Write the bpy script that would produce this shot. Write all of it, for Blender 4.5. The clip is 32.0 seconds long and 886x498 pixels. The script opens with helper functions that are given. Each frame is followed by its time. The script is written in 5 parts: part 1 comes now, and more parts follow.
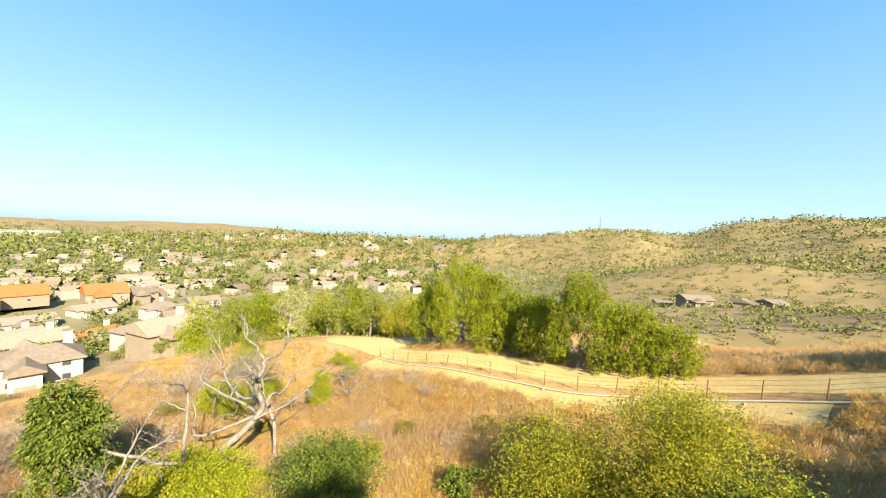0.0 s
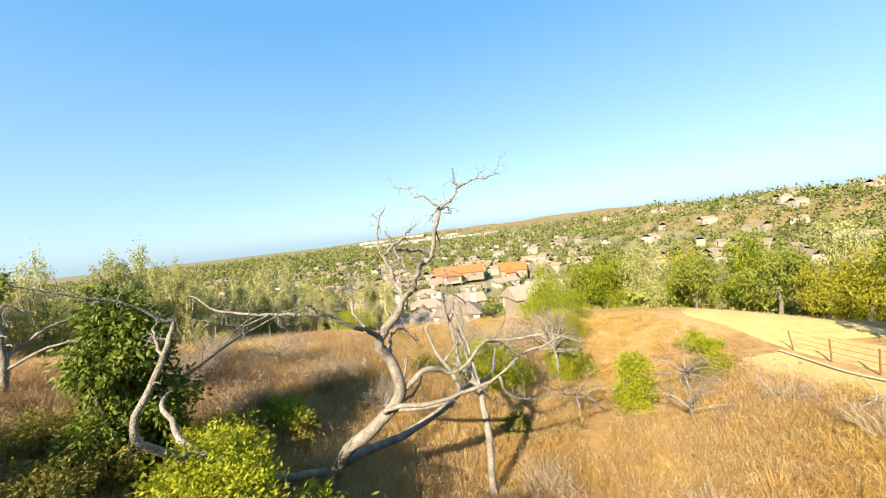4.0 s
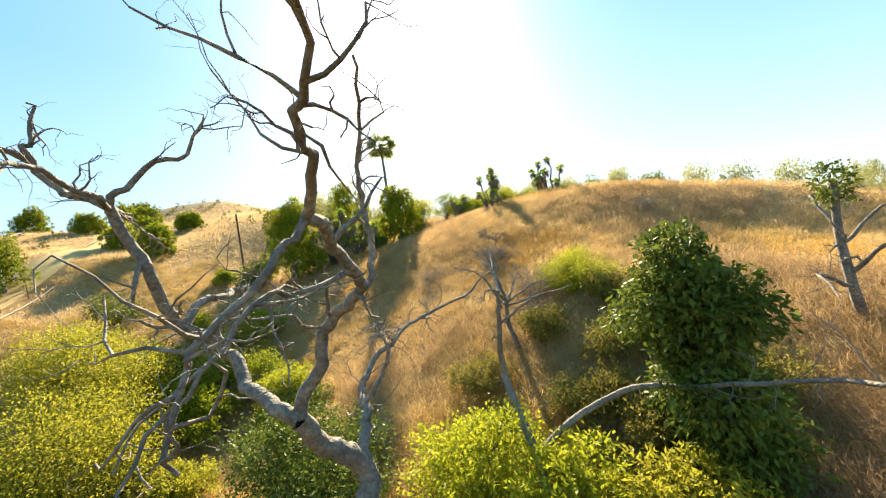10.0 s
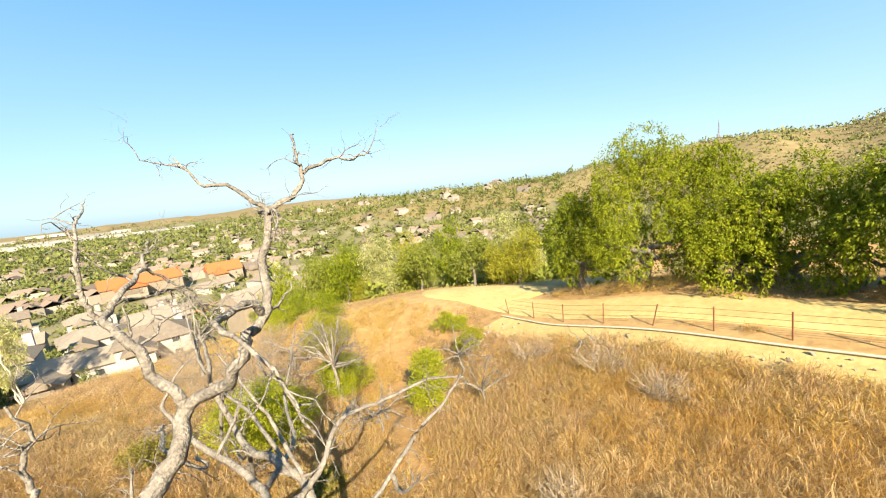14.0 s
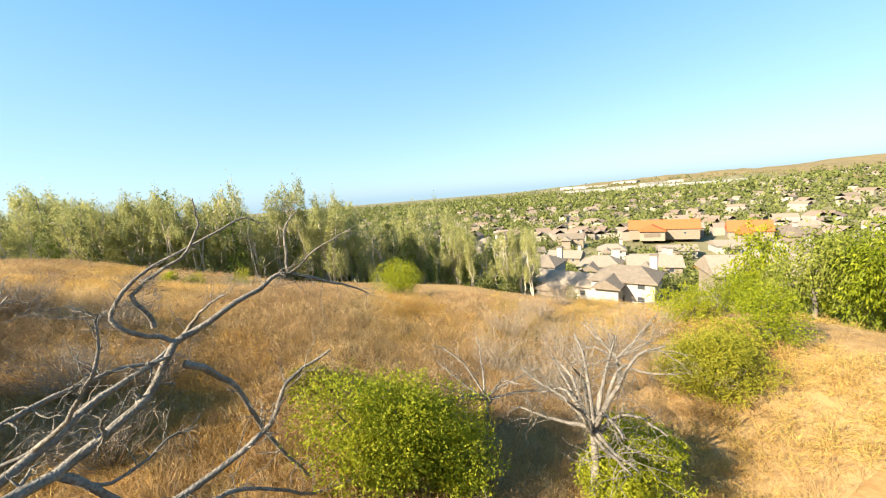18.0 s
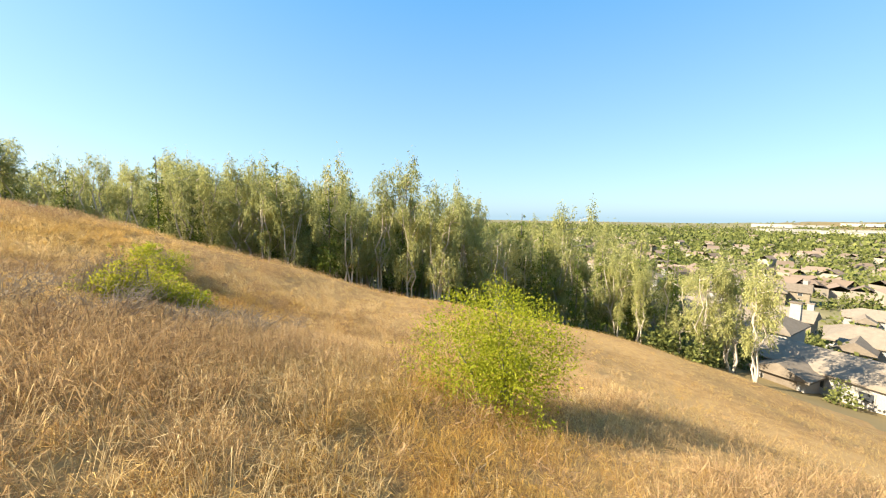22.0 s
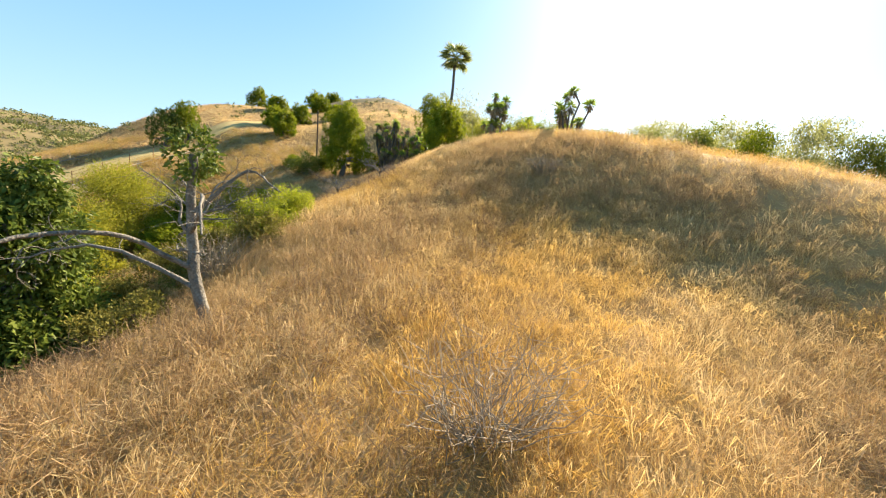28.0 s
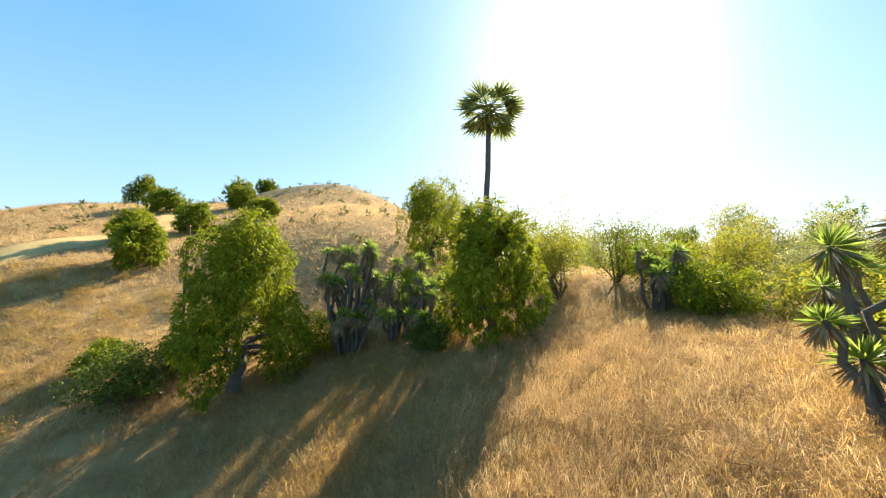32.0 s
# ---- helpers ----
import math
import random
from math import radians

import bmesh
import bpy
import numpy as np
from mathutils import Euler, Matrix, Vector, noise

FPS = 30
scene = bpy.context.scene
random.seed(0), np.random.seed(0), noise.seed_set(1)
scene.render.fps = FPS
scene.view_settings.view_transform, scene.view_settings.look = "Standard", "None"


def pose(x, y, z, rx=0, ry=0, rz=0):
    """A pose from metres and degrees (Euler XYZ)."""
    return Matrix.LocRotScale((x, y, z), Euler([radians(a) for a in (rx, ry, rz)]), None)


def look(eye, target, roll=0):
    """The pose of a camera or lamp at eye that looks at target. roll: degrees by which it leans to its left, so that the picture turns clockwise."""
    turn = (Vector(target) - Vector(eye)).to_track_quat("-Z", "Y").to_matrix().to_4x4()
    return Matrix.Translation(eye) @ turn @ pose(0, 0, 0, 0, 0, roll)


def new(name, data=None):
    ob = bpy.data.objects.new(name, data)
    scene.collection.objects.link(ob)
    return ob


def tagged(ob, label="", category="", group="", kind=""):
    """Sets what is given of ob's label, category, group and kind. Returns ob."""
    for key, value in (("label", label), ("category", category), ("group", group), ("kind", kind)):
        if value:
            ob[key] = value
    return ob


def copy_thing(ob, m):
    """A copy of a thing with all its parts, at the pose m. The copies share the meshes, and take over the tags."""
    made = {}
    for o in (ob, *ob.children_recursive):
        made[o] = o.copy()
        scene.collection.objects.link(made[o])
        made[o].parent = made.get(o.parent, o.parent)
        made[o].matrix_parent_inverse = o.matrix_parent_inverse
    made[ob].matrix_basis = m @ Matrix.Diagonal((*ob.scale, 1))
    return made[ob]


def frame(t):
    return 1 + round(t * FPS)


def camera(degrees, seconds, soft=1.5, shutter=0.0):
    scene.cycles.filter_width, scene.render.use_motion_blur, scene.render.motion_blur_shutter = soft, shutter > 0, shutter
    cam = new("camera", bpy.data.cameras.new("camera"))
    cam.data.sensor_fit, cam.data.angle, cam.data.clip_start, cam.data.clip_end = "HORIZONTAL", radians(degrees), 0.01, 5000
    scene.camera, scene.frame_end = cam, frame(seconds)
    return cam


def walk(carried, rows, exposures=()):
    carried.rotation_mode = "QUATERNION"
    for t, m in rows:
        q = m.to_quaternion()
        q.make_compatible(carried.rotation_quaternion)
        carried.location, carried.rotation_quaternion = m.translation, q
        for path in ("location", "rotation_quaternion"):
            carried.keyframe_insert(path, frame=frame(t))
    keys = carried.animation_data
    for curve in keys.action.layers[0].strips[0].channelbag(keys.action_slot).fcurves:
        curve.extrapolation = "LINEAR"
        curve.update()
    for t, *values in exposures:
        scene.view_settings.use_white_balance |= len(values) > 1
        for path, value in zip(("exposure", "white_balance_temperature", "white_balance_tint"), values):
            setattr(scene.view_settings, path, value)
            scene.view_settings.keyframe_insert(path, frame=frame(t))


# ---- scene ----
cam = camera(102.0, 32.0, soft=1.2)


def fly(t, x, y, z, yaw, pitch, roll):
    """A row of the flight: place in metres, heading, pitch and bank in degrees."""
    turn = Euler((0, 0, radians(yaw))).to_matrix() @ Euler((radians(90 + pitch), 0, 0)).to_matrix() @ Euler((0, 0, radians(roll))).to_matrix()
    return t, Matrix.Translation((x, y, z)) @ turn.to_4x4()


PATH = [
    (0.0, -6.48, 1.93, -1.21, 21.5, -1.9, 2.6),
    (0.5, -6.02, 4.44, -1.70, 33.0, -5.0, 2.1),
    (1.0, -5.92, 6.39, -2.27, 43.6, -5.8, 2.3),
    (1.5, -6.44, 8.45, -3.10, 51.1, -9.8, 1.8),
    (2.0, -7.50, 10.44, -3.86, 57.0, -3.8, -0.4),
    (2.5, -8.67, 11.98, -4.62, 62.2, -1.7, -2.2),
    (3.0, -10.17, 13.60, -5.30, 66.0, -2.0, -4.1),
    (3.5, -11.71, 15.12, -6.13, 71.6, -2.1, -5.4),
    (5.5, -17.74, 20.47, -9.52, 95.7, 1.9, -7.3),
    (6.0, -19.43, 21.48, -9.80, 100.3, 10.8, -4.3),
    (6.5, -20.84, 22.47, -9.82, 114.3, 10.1, -2.8),
    (7.0, -22.11, 23.19, -9.59, 130.9, 3.7, -0.8),
    (7.5, -23.28, 23.60, -9.25, 149.3, -2.8, -1.8),
    (8.0, -24.40, 23.46, -8.81, 166.5, -8.0, -2.7),
    (8.5, -25.43, 22.56, -8.38, 182.3, 0.8, -2.7),
    (9.0, -26.17, 21.44, -8.30, 196.4, 3.8, -6.8),
    (9.5, -27.02, 20.42, -8.07, 212.6, 3.8, -8.0),
    (10.0, -27.41, 18.85, -7.61, 225.9, 2.8, -10.0),
    (10.5, -27.43, 18.20, -7.38, 244.0, 0.2, -4.2),
    (11.0, -27.46, 16.22, -6.94, 264.1, -3.9, -3.7),
    (11.5, -26.36, 15.03, -6.97, 283.1, -3.4, -1.4),
    (12.0, -24.90, 14.38, -7.01, 303.1, -4.5, -0.8),
    (12.5, -23.27, 13.50, -6.74, 326.5, -4.9, -2.6),
    (13.0, -21.46, 13.72, -6.71, 347.5, -5.7, -4.1),
    (13.5, -19.61, 14.45, -6.62, 370.6, -6.8, -5.3),
    (14.0, -18.05, 15.93, -6.44, 394.7, -9.3, -6.1),
    (14.5, -16.94, 17.85, -6.33, 416.5, -10.8, -6.2),
    (15.0, -16.39, 19.94, -6.38, 434.3, -11.6, -5.6),
    (15.5, -16.59, 21.90, -6.60, 451.4, -12.6, -4.5),
    (17.5, -23.80, 28.41, -8.63, 470.1, -11.0, -4.4),
    (18.0, -25.67, 28.23, -9.07, 469.5, -8.6, -4.7),
    (18.5, -27.58, 27.90, -9.53, 470.8, -7.6, -4.4),
    (19.0, -30.06, 27.41, -10.17, 475.1, -7.4, -4.0),
    (19.5, -32.80, 26.43, -10.65, 483.7, -7.4, -2.4),
    (20.0, -35.31, 25.52, -11.11, 489.2, -7.8, -1.6),
    (20.5, -37.60, 24.46, -11.52, 488.9, -7.8, 2.6),
    (21.0, -39.92, 22.97, -11.91, 484.6, -6.7, 3.8),
    (21.5, -42.22, 21.30, -12.18, 484.5, -7.2, 5.4),
    (22.0, -44.43, 19.50, -12.30, 491.3, -5.3, 0.9),
    (22.5, -46.57, 17.16, -12.40, 505.7, -5.6, 1.2),
    (23.0, -48.18, 15.17, -12.39, 522.6, -4.8, 1.3),
    (23.5, -49.49, 13.30, -12.31, 536.7, -6.5, -0.4),
    (24.0, -50.22, 11.07, -12.26, 550.2, -6.6, 0.1),
    (24.5, -50.59, 9.02, -12.11, 567.4, -6.1, 0.1),
    (25.0, -50.20, 6.88, -11.94, 586.8, -5.7, -0.3),
    (25.5, -49.45, 5.20, -11.50, 605.0, -7.2, 0.6),
    (27.5, -39.87, 1.10, -8.87, 621.6, -10.4, 7.0),
    (28.0, -36.50, 1.09, -7.60, 616.6, -8.5, 4.8),
    (28.5, -32.71, 1.17, -6.53, 611.6, -7.4, 2.4),
    (29.0, -29.22, 1.04, -5.51, 612.1, -6.2, 3.5),
    (29.5, -25.73, 0.78, -4.57, 611.6, -4.8, 4.2),
    (30.0, -22.25, 0.67, -3.77, 611.3, 0.1, 3.4),
    (30.5, -18.85, 0.50, -2.85, 612.1, -1.2, 5.0),
    (31.0, -15.30, 0.35, -1.98, 611.3, -0.4, 4.1),
    (31.5, -11.85, 0.34, -1.01, 611.4, 4.1, 3.5),
    (32.0, -8.95, 0.19, -0.24, 610.1, 3.4, 1.2),
]
walk(cam, [fly(*row) for row in PATH], [(0.0, 2.0, 6750, 10), (3.0, 1.95, 6750, 10), (6.0, 1.85, 6750, 10), (8.0, 2.15, 7300, 10), (11.0, 2.22, 7250, 10), (12.0, 2.15, 7200, 10), (13.5, 1.92, 6800, 10), (19.0, 1.97, 6600, 10), (22.0, 1.93, 6600, 10), (25.0, 1.9, 6750, 10), (28.0, 1.95, 6900, 10), (30.0, 2.12, 6900, 10), (32.0, 1.95, 6600, 10)])

# ---- sky and sun ----
SUN_AZ, SUN_EL = -132.0, 33.0      # degrees: to the left from +y, and above the horizon
world = bpy.data.worlds.new("sky")
scene.world = world
world.use_nodes = True
wn, wl = world.node_tree.nodes, world.node_tree.links
sky = wn.new("ShaderNodeTexSky")
sky.sky_type, sky.sun_disc = "NISHITA", False
sky.sun_elevation, sky.sun_rotation = radians(SUN_EL), radians(-SUN_AZ)
sky.air_density, sky.dust_density, sky.ozone_density = 1.0, 1.1, 2.0
wn["Background"].inputs["Strength"].default_value = 0.056
haze = wn.new("ShaderNodeMix")
haze.data_type = "RGBA"
haze.inputs["Factor"].default_value = 0.58
coord, parts, height, air = (wn.new("ShaderNode" + k) for k in ("TexCoord", "SeparateXYZ", "MapRange", "Mix"))
wl.new(coord.outputs["Generated"], parts.inputs[0])
wl.new(parts.outputs["Z"], height.inputs["Value"])
height.inputs["From Max"].default_value = 0.5
air.data_type = "RGBA"
air.inputs["A"].default_value, air.inputs["B"].default_value = (2.9, 4.8, 6.3, 1), (0.7, 3.0, 6.0, 1)
wl.new(height.outputs["Result"], air.inputs["Factor"])
wl.new(air.outputs["Result"], haze.inputs["B"])
wl.new(sky.outputs["Color"], haze.inputs["A"])
wl.new(haze.outputs["Result"], wn["Background"].inputs["Color"])
sun = new("sun", bpy.data.lights.new("sun", "SUN"))
sun.data.energy, sun.data.angle, sun.data.color = 5.0, radians(0.6), (1.0, 0.88, 0.68)
sa, se = radians(SUN_AZ), radians(SUN_EL)
to_sun = Vector((-math.sin(sa) * math.cos(se), math.cos(sa) * math.cos(se), math.sin(se)))
sun.matrix_world = look(to_sun * 300, (0, 0, 0))


# ---- materials ----
def material(name, colours, scale=3.0, rough=0.9, bump=0.3, bump_scale=None, fine=6.0, through_light=0.0, island=False, vary=0.0, metal=0.0):
    """A surface whose colours mix by noise of two sizes; island: each loose piece takes its own tone."""
    m = bpy.data.materials.new(name)
    m.use_nodes = True
    n, l = m.node_tree.nodes, m.node_tree.links
    b = n["Principled BSDF"]
    b.inputs["Roughness"].default_value, b.inputs["Metallic"].default_value = rough, metal
    b.inputs["Specular IOR Level"].default_value = 0.12
    geo = n.new("ShaderNodeNewGeometry")
    big, small = n.new("ShaderNodeTexNoise"), n.new("ShaderNodeTexNoise")
    for node, s, d in ((big, scale, 3.0), (small, scale * fine, 4.0)):
        node.inputs["Scale"].default_value, node.inputs["Detail"].default_value = s, d
        l.new(geo.outputs["Position"], node.inputs["Vector"])
    mix = n.new("ShaderNodeMix")
    mix.data_type = "FLOAT"
    mix.inputs["Factor"].default_value = 0.5
    l.new(big.outputs["Fac"], mix.inputs["A"])
    if island:
        l.new(geo.outputs["Random Per Island"], mix.inputs["B"])
    else:
        l.new(small.outputs["Fac"], mix.inputs["B"])
    fac = mix.outputs["Result"]
    if vary:
        info = n.new("ShaderNodeObjectInfo")
        add = n.new("ShaderNodeMath")
        add.operation = "MULTIPLY_ADD"
        l.new(info.outputs["Random"], add.inputs[0])
        add.inputs[1].default_value = vary
        l.new(fac, add.inputs[2])
        shift = n.new("ShaderNodeMath")
        shift.operation = "SUBTRACT"
        l.new(add.outputs[0], shift.inputs[0])
        shift.inputs[1].default_value = vary / 2
        fac = shift.outputs[0]
    ramp = n.new("ShaderNodeValToRGB")
    e = ramp.color_ramp.elements
    spread = 0.42 if island else 0.26
    for i, c in enumerate(colours):
        at = 0.5 - spread + 2 * spread * i / max(1, len(colours) - 1)
        item = e[i] if i < 2 else e.new(at)
        item.position, item.color = at, (*c, 1)
    if len(colours) > 2:
        for i, c in enumerate(colours):
            e[i].position = 0.5 - spread + 2 * spread * i / (len(colours) - 1)
        for i, c in enumerate(colours):
            e[i].color = (*c, 1)
    l.new(fac, ramp.inputs["Fac"])
    l.new(ramp.outputs["Color"], b.inputs["Base Color"])
    if bump:
        bn, bt = n.new("ShaderNodeBump"), n.new("ShaderNodeTexNoise")
        bt.inputs["Scale"].default_value, bt.inputs["Detail"].default_value = bump_scale or scale * fine * 1.5, 3.0
        l.new(geo.outputs["Position"], bt.inputs["Vector"])
        bn.inputs["Strength"].default_value, bn.inputs["Distance"].default_value = bump, 0.05
        l.new(bt.outputs["Fac"], bn.inputs["Height"])
        l.new(bn.outputs["Normal"], b.inputs["Normal"])
    if through_light:
        tr, ms = n.new("ShaderNodeBsdfTranslucent"), n.new("ShaderNodeMixShader")
        ms.inputs["Fac"].default_value = through_light
        l.new(ramp.outputs["Color"], tr.inputs["Color"])
        l.new(b.outputs["BSDF"], ms.inputs[1])
        l.new(tr.outputs["BSDF"], ms.inputs[2])
        l.new(ms.outputs["Shader"], n["Material Output"].inputs["Surface"])
    return m


M_SOIL = material("dry_slope", [(0.14, 0.08, 0.034), (0.25, 0.15, 0.06), (0.35, 0.225, 0.095), (0.24, 0.15, 0.068)], 0.11, fine=14, bump=0.8, bump_scale=3)
M_DIRT = material("pale_dirt", [(0.30, 0.21, 0.08), (0.40, 0.29, 0.115), (0.49, 0.37, 0.17)], 0.5, bump=0.6, bump_scale=5)
M_VALLEY = material("valley_ground", [(0.09, 0.085, 0.045), (0.15, 0.135, 0.07), (0.24, 0.205, 0.12)], 0.012, fine=9, bump=0)
M_HILL = material("dry_far_hills", [(0.11, 0.088, 0.042), (0.17, 0.13, 0.062), (0.25, 0.185, 0.09)], 0.012, fine=9, bump=0)
M_LEAF = material("pepper_leaves", [(0.065, 0.09, 0.006), (0.185, 0.22, 0.012), (0.36, 0.365, 0.022)], 0.6, 0.6, 0, through_light=0.42, island=True, vary=0.2)
M_BARK = material("grey_bark", [(0.10, 0.085, 0.07), (0.2, 0.175, 0.15)], 6, bump=0.8)

# ---- the lie of the land ----
PLANE = (-10.33, 18.87, -3.00)
BUMPS = (
    (-15.2, -4.0, 0.2, 0.1, 1.8, 1.6, 1.5, 1.2, -0.8, -0.3, 0.1, -0.1),
    (-6.6, -0.3, -0.7, -1.5, 0.9, -0.2, 2.6, 1.3, 1.0, -1.5, -0.1, 0.2),
    (-3.0, -0.1, -0.9, 2.5, 2.2, 4.2, 0.0, 2.5, 1.1, 2.4, 1.7, 1.8),
    (-3.6, 1.2, 0.9, 1.7, -0.1, 3.7, 4.9, -1.0, 5.4, 2.9, 6.8, 7.2),
    (-0.5, 1.2, -0.1, -0.6, 4.7, -1.8, -0.7, -1.0, 5.6, 0.0, 3.6, 3.5),
    (-2.4, -0.8, -0.6, 3.6, -5.4, 0.7, -2.9, 2.7, 0.4, 5.5, 2.0, 1.0),
    (-0.7, -0.2, -2.7, 2.3, 3.4, 0.9, 2.2, -0.8, 0.5, 3.5, -2.0, -1.0),
    (-0.3, 0.7, -0.2, -2.4, -2.5, -2.1, -3.7, -3.7, -6.9, -5.9, -4.8, -2.3),
)
FINE = (
    (-0.1, 0.3, 0.1, 1.7, -0.6, -0.2, 1.2, 1.3, -0.0),
    (1.0, -0.0, -0.5, -1.2, 1.7, 0.4, -0.3, 0.2, 1.1),
    (-1.4, -0.0, -0.2, -0.9, -0.4, 0.1, 0.2, -0.4, -0.8),
    (-0.7, 0.0, 0.3, 1.5, 0.6, -0.9, -0.7, -0.3, -0.6),
    (0.1, 0.8, 0.2, -1.1, 0.5, -1.8, 0.1, 0.6, 0.3),
    (0.5, 0.4, 0.3, -0.5, 0.6, 0.1, 0.4, 0.7, -1.1),
    (-0.4, -0.7, 0.2, 0.1, 0.4, 0.4, -0.3, 0.3, -0.2),
)


def smooth(a, b, v):
    u = np.clip((v - a) / (b - a), 0, 1)
    return u * u * (3 - 2 * u)


def knoll(x, y, cx, cy, h, sx, sy, turn=0.0):
    c, s = math.cos(radians(turn)), math.sin(radians(turn))
    u, v = (x - cx) * c + (y - cy) * s, (y - cy) * c - (x - cx) * s
    return h * np.exp(-(u / sx) ** 2 / 2 - (v / sy) ** 2 / 2)


def land(x, y):
    """The height of the ground, for numbers or arrays."""
    x, y = np.asarray(x, float), np.asarray(y, float)
    near = PLANE[0] + PLANE[1] * x / 100 + PLANE[2] * y / 100
    for j, row in enumerate(BUMPS):
        for i, h in enumerate(row):
            near = near + h * np.exp(-((x + 110 - 18 * i) ** 2 + (y + 60 - 18 * j) ** 2) / (2 * 13 ** 2))
    for j, row in enumerate(FINE):
        for i, h in enumerate(row):
            near = near + h * np.exp(-((x + 52 - 9 * i) ** 2 + (y + 22 - 9 * j) ** 2) / (2 * 6.5 ** 2))
    near = near + 0.25 * np.sin(x * 0.31 + 1.3 * np.sin(y * 0.17)) * np.cos(y * 0.27 + 0.7)
    near = near + knoll(x, y, 1, 23, -2.0, 6, 2.6, -10) + knoll(x, y, -26, 7.8, -1.4, 3, 3) + knoll(x, y, 37, 12, -3.0, 9, 8) + knoll(x, y, 27, 22, 1.0, 7, 5) + knoll(x, y, -52, -82, -6, 28, 20)
    far = -46 - 14 * smooth(200, 2200, np.hypot(x, y)) + 30 * smooth(60, 260, x) + 22 * smooth(40, 160, y) * smooth(-120, 60, x)
    for k in ((-560, 680, 40, 300, 120, 45), (-170, 500, 33, 190, 90, 20), (60, 560, 21, 160, 110, 0), (330, 760, 22, 260, 160, -20),
              (700, 620, 40, 240, 190, -30), (950, 330, 32, 300, 260, 0), (120, -180, 40, 120, 90, 0), (-300, 330, 18, 90, 40, 30),
              (90, 260, 14, 50, 40, 0), (-2600, 900, 60, 900, 260, 80), (-3500, 2400, 90, 900, 400, 60)):
        far = far + knoll(x, y, *k)
    rough_land = 9 * np.sin(x / 61 + 1.7 * np.sin(y / 83)) * np.sin(y / 47 + 1.1 * np.cos(x / 71)) + 4 * np.sin(x / 23 + y / 31) * np.sin(y / 19 - x / 37)
    far = far + rough_land * smooth(-45, 20, far)
    far_w = smooth(85, 190, np.hypot((x + 20) * 0.8, y - 5))
    return near * (1 - far_w) + far * far_w + knoll(x, y, 22, 100, -7, 24, 20)


def up(x, y, dz=0.0):
    return float(land(x, y)) + dz


def mesh_np(name, verts, faces, mats=(), smooth_faces=False, index=None):
    """A mesh from arrays: verts (n, 3), faces (m, 3 or 4)."""
    me = bpy.data.meshes.new(name)
    faces = np.asarray(faces, dtype=np.int32)
    me.vertices.add(len(verts))
    me.vertices.foreach_set("co", np.asarray(verts, dtype=np.float32).ravel())
    k = faces.shape[1]
    me.loops.add(faces.size)
    me.loops.foreach_set("vertex_index", faces.ravel())
    me.polygons.add(len(faces))
    me.polygons.foreach_set("loop_start", np.arange(0, faces.size, k, dtype=np.int32))
    me.polygons.foreach_set("use_smooth", np.full(len(faces), smooth_faces))
    for m in mats:
        me.materials.append(m)
    if index is not None:
        me.polygons.foreach_set("material_index", np.asarray(index, dtype=np.int32))
    me.update(calc_edges=True)
    return me


def grid_faces(nu, nv):
    i = np.arange((nu - 1) * (nv - 1))
    a = i // (nv - 1) * nv + i % (nv - 1)
    return np.stack([a, a + nv, a + nv + 1, a + 1], 1)


N = 340
u = np.linspace(-1, 1, N)
s = 105 * u + np.sign(u) * (4500 * np.abs(u) ** 5 + 50000 * np.abs(u) ** 24)
gx, gy = np.meshgrid(s - 26, s + 7, indexing="ij")
gz = land(gx, gy)
mx, my = gx[:-1, :-1], gy[:-1, :-1]
away = np.hypot(mx + 20, my - 5)
cover = np.where(away < 82, 0, np.where((gz[:-1, :-1] > -32) & (my > 100) | (mx > 80), 1, np.where(away > 125, 2, 1)))
ground = new("ground", mesh_np("ground", np.stack([gx.ravel(), gy.ravel(), gz.ravel()], 1), grid_faces(N, N), [M_SOIL, M_HILL, M_VALLEY], True, cover.ravel()))
tagged(ground, "dry grassy hillside falling to a wide valley", "ground", kind="structure")

M_GRASS = material("dry_grass", [(0.20, 0.115, 0.044), (0.38, 0.24, 0.092), (0.54, 0.36, 0.135), (0.68, 0.49, 0.205), (0.52, 0.375, 0.185)], 0.3, 0.8, 0, through_light=0.64, island=True)
M_STRAW = material("pale_straw", [(0.28, 0.185, 0.082), (0.54, 0.39, 0.19), (0.74, 0.57, 0.31)], 0.3, 0.85, 0, through_light=0.5, island=True)
M_AMBER = material("amber_grass", [(0.27, 0.155, 0.04), (0.50, 0.31, 0.085), (0.66, 0.44, 0.14)], 0.3, 0.85, 0, through_light=0.55, island=True)
M_STALK = material("dead_stalks", [(0.20, 0.125, 0.058), (0.41, 0.27, 0.13), (0.60, 0.43, 0.23)], 0.2, 0.9, 0, through_light=0.45, island=True)
M_GOLD = material("golden_bush_leaves", [(0.16, 0.175, 0.018), (0.29, 0.28, 0.028), (0.43, 0.37, 0.045)], 0.6, 0.55, 0, through_light=0.5, island=True)
M_LIME = material("lime_bush_leaves", [(0.16, 0.19, 0.014), (0.30, 0.32, 0.022), (0.43, 0.41, 0.036)], 0.5, 0.55, 0, through_light=0.5, island=True)
M_DARK = material("dark_bush_leaves", [(0.045, 0.07, 0.012), (0.10, 0.135, 0.02), (0.19, 0.215, 0.035)], 0.6, 0.5, 0, through_light=0.3, island=True)
M_EUC = material("eucalyptus_leaves", [(0.20, 0.205, 0.075), (0.33, 0.33, 0.12), (0.46, 0.43, 0.17)], 0.35, 0.55, 0, through_light=0.45, island=True, vary=0.35)
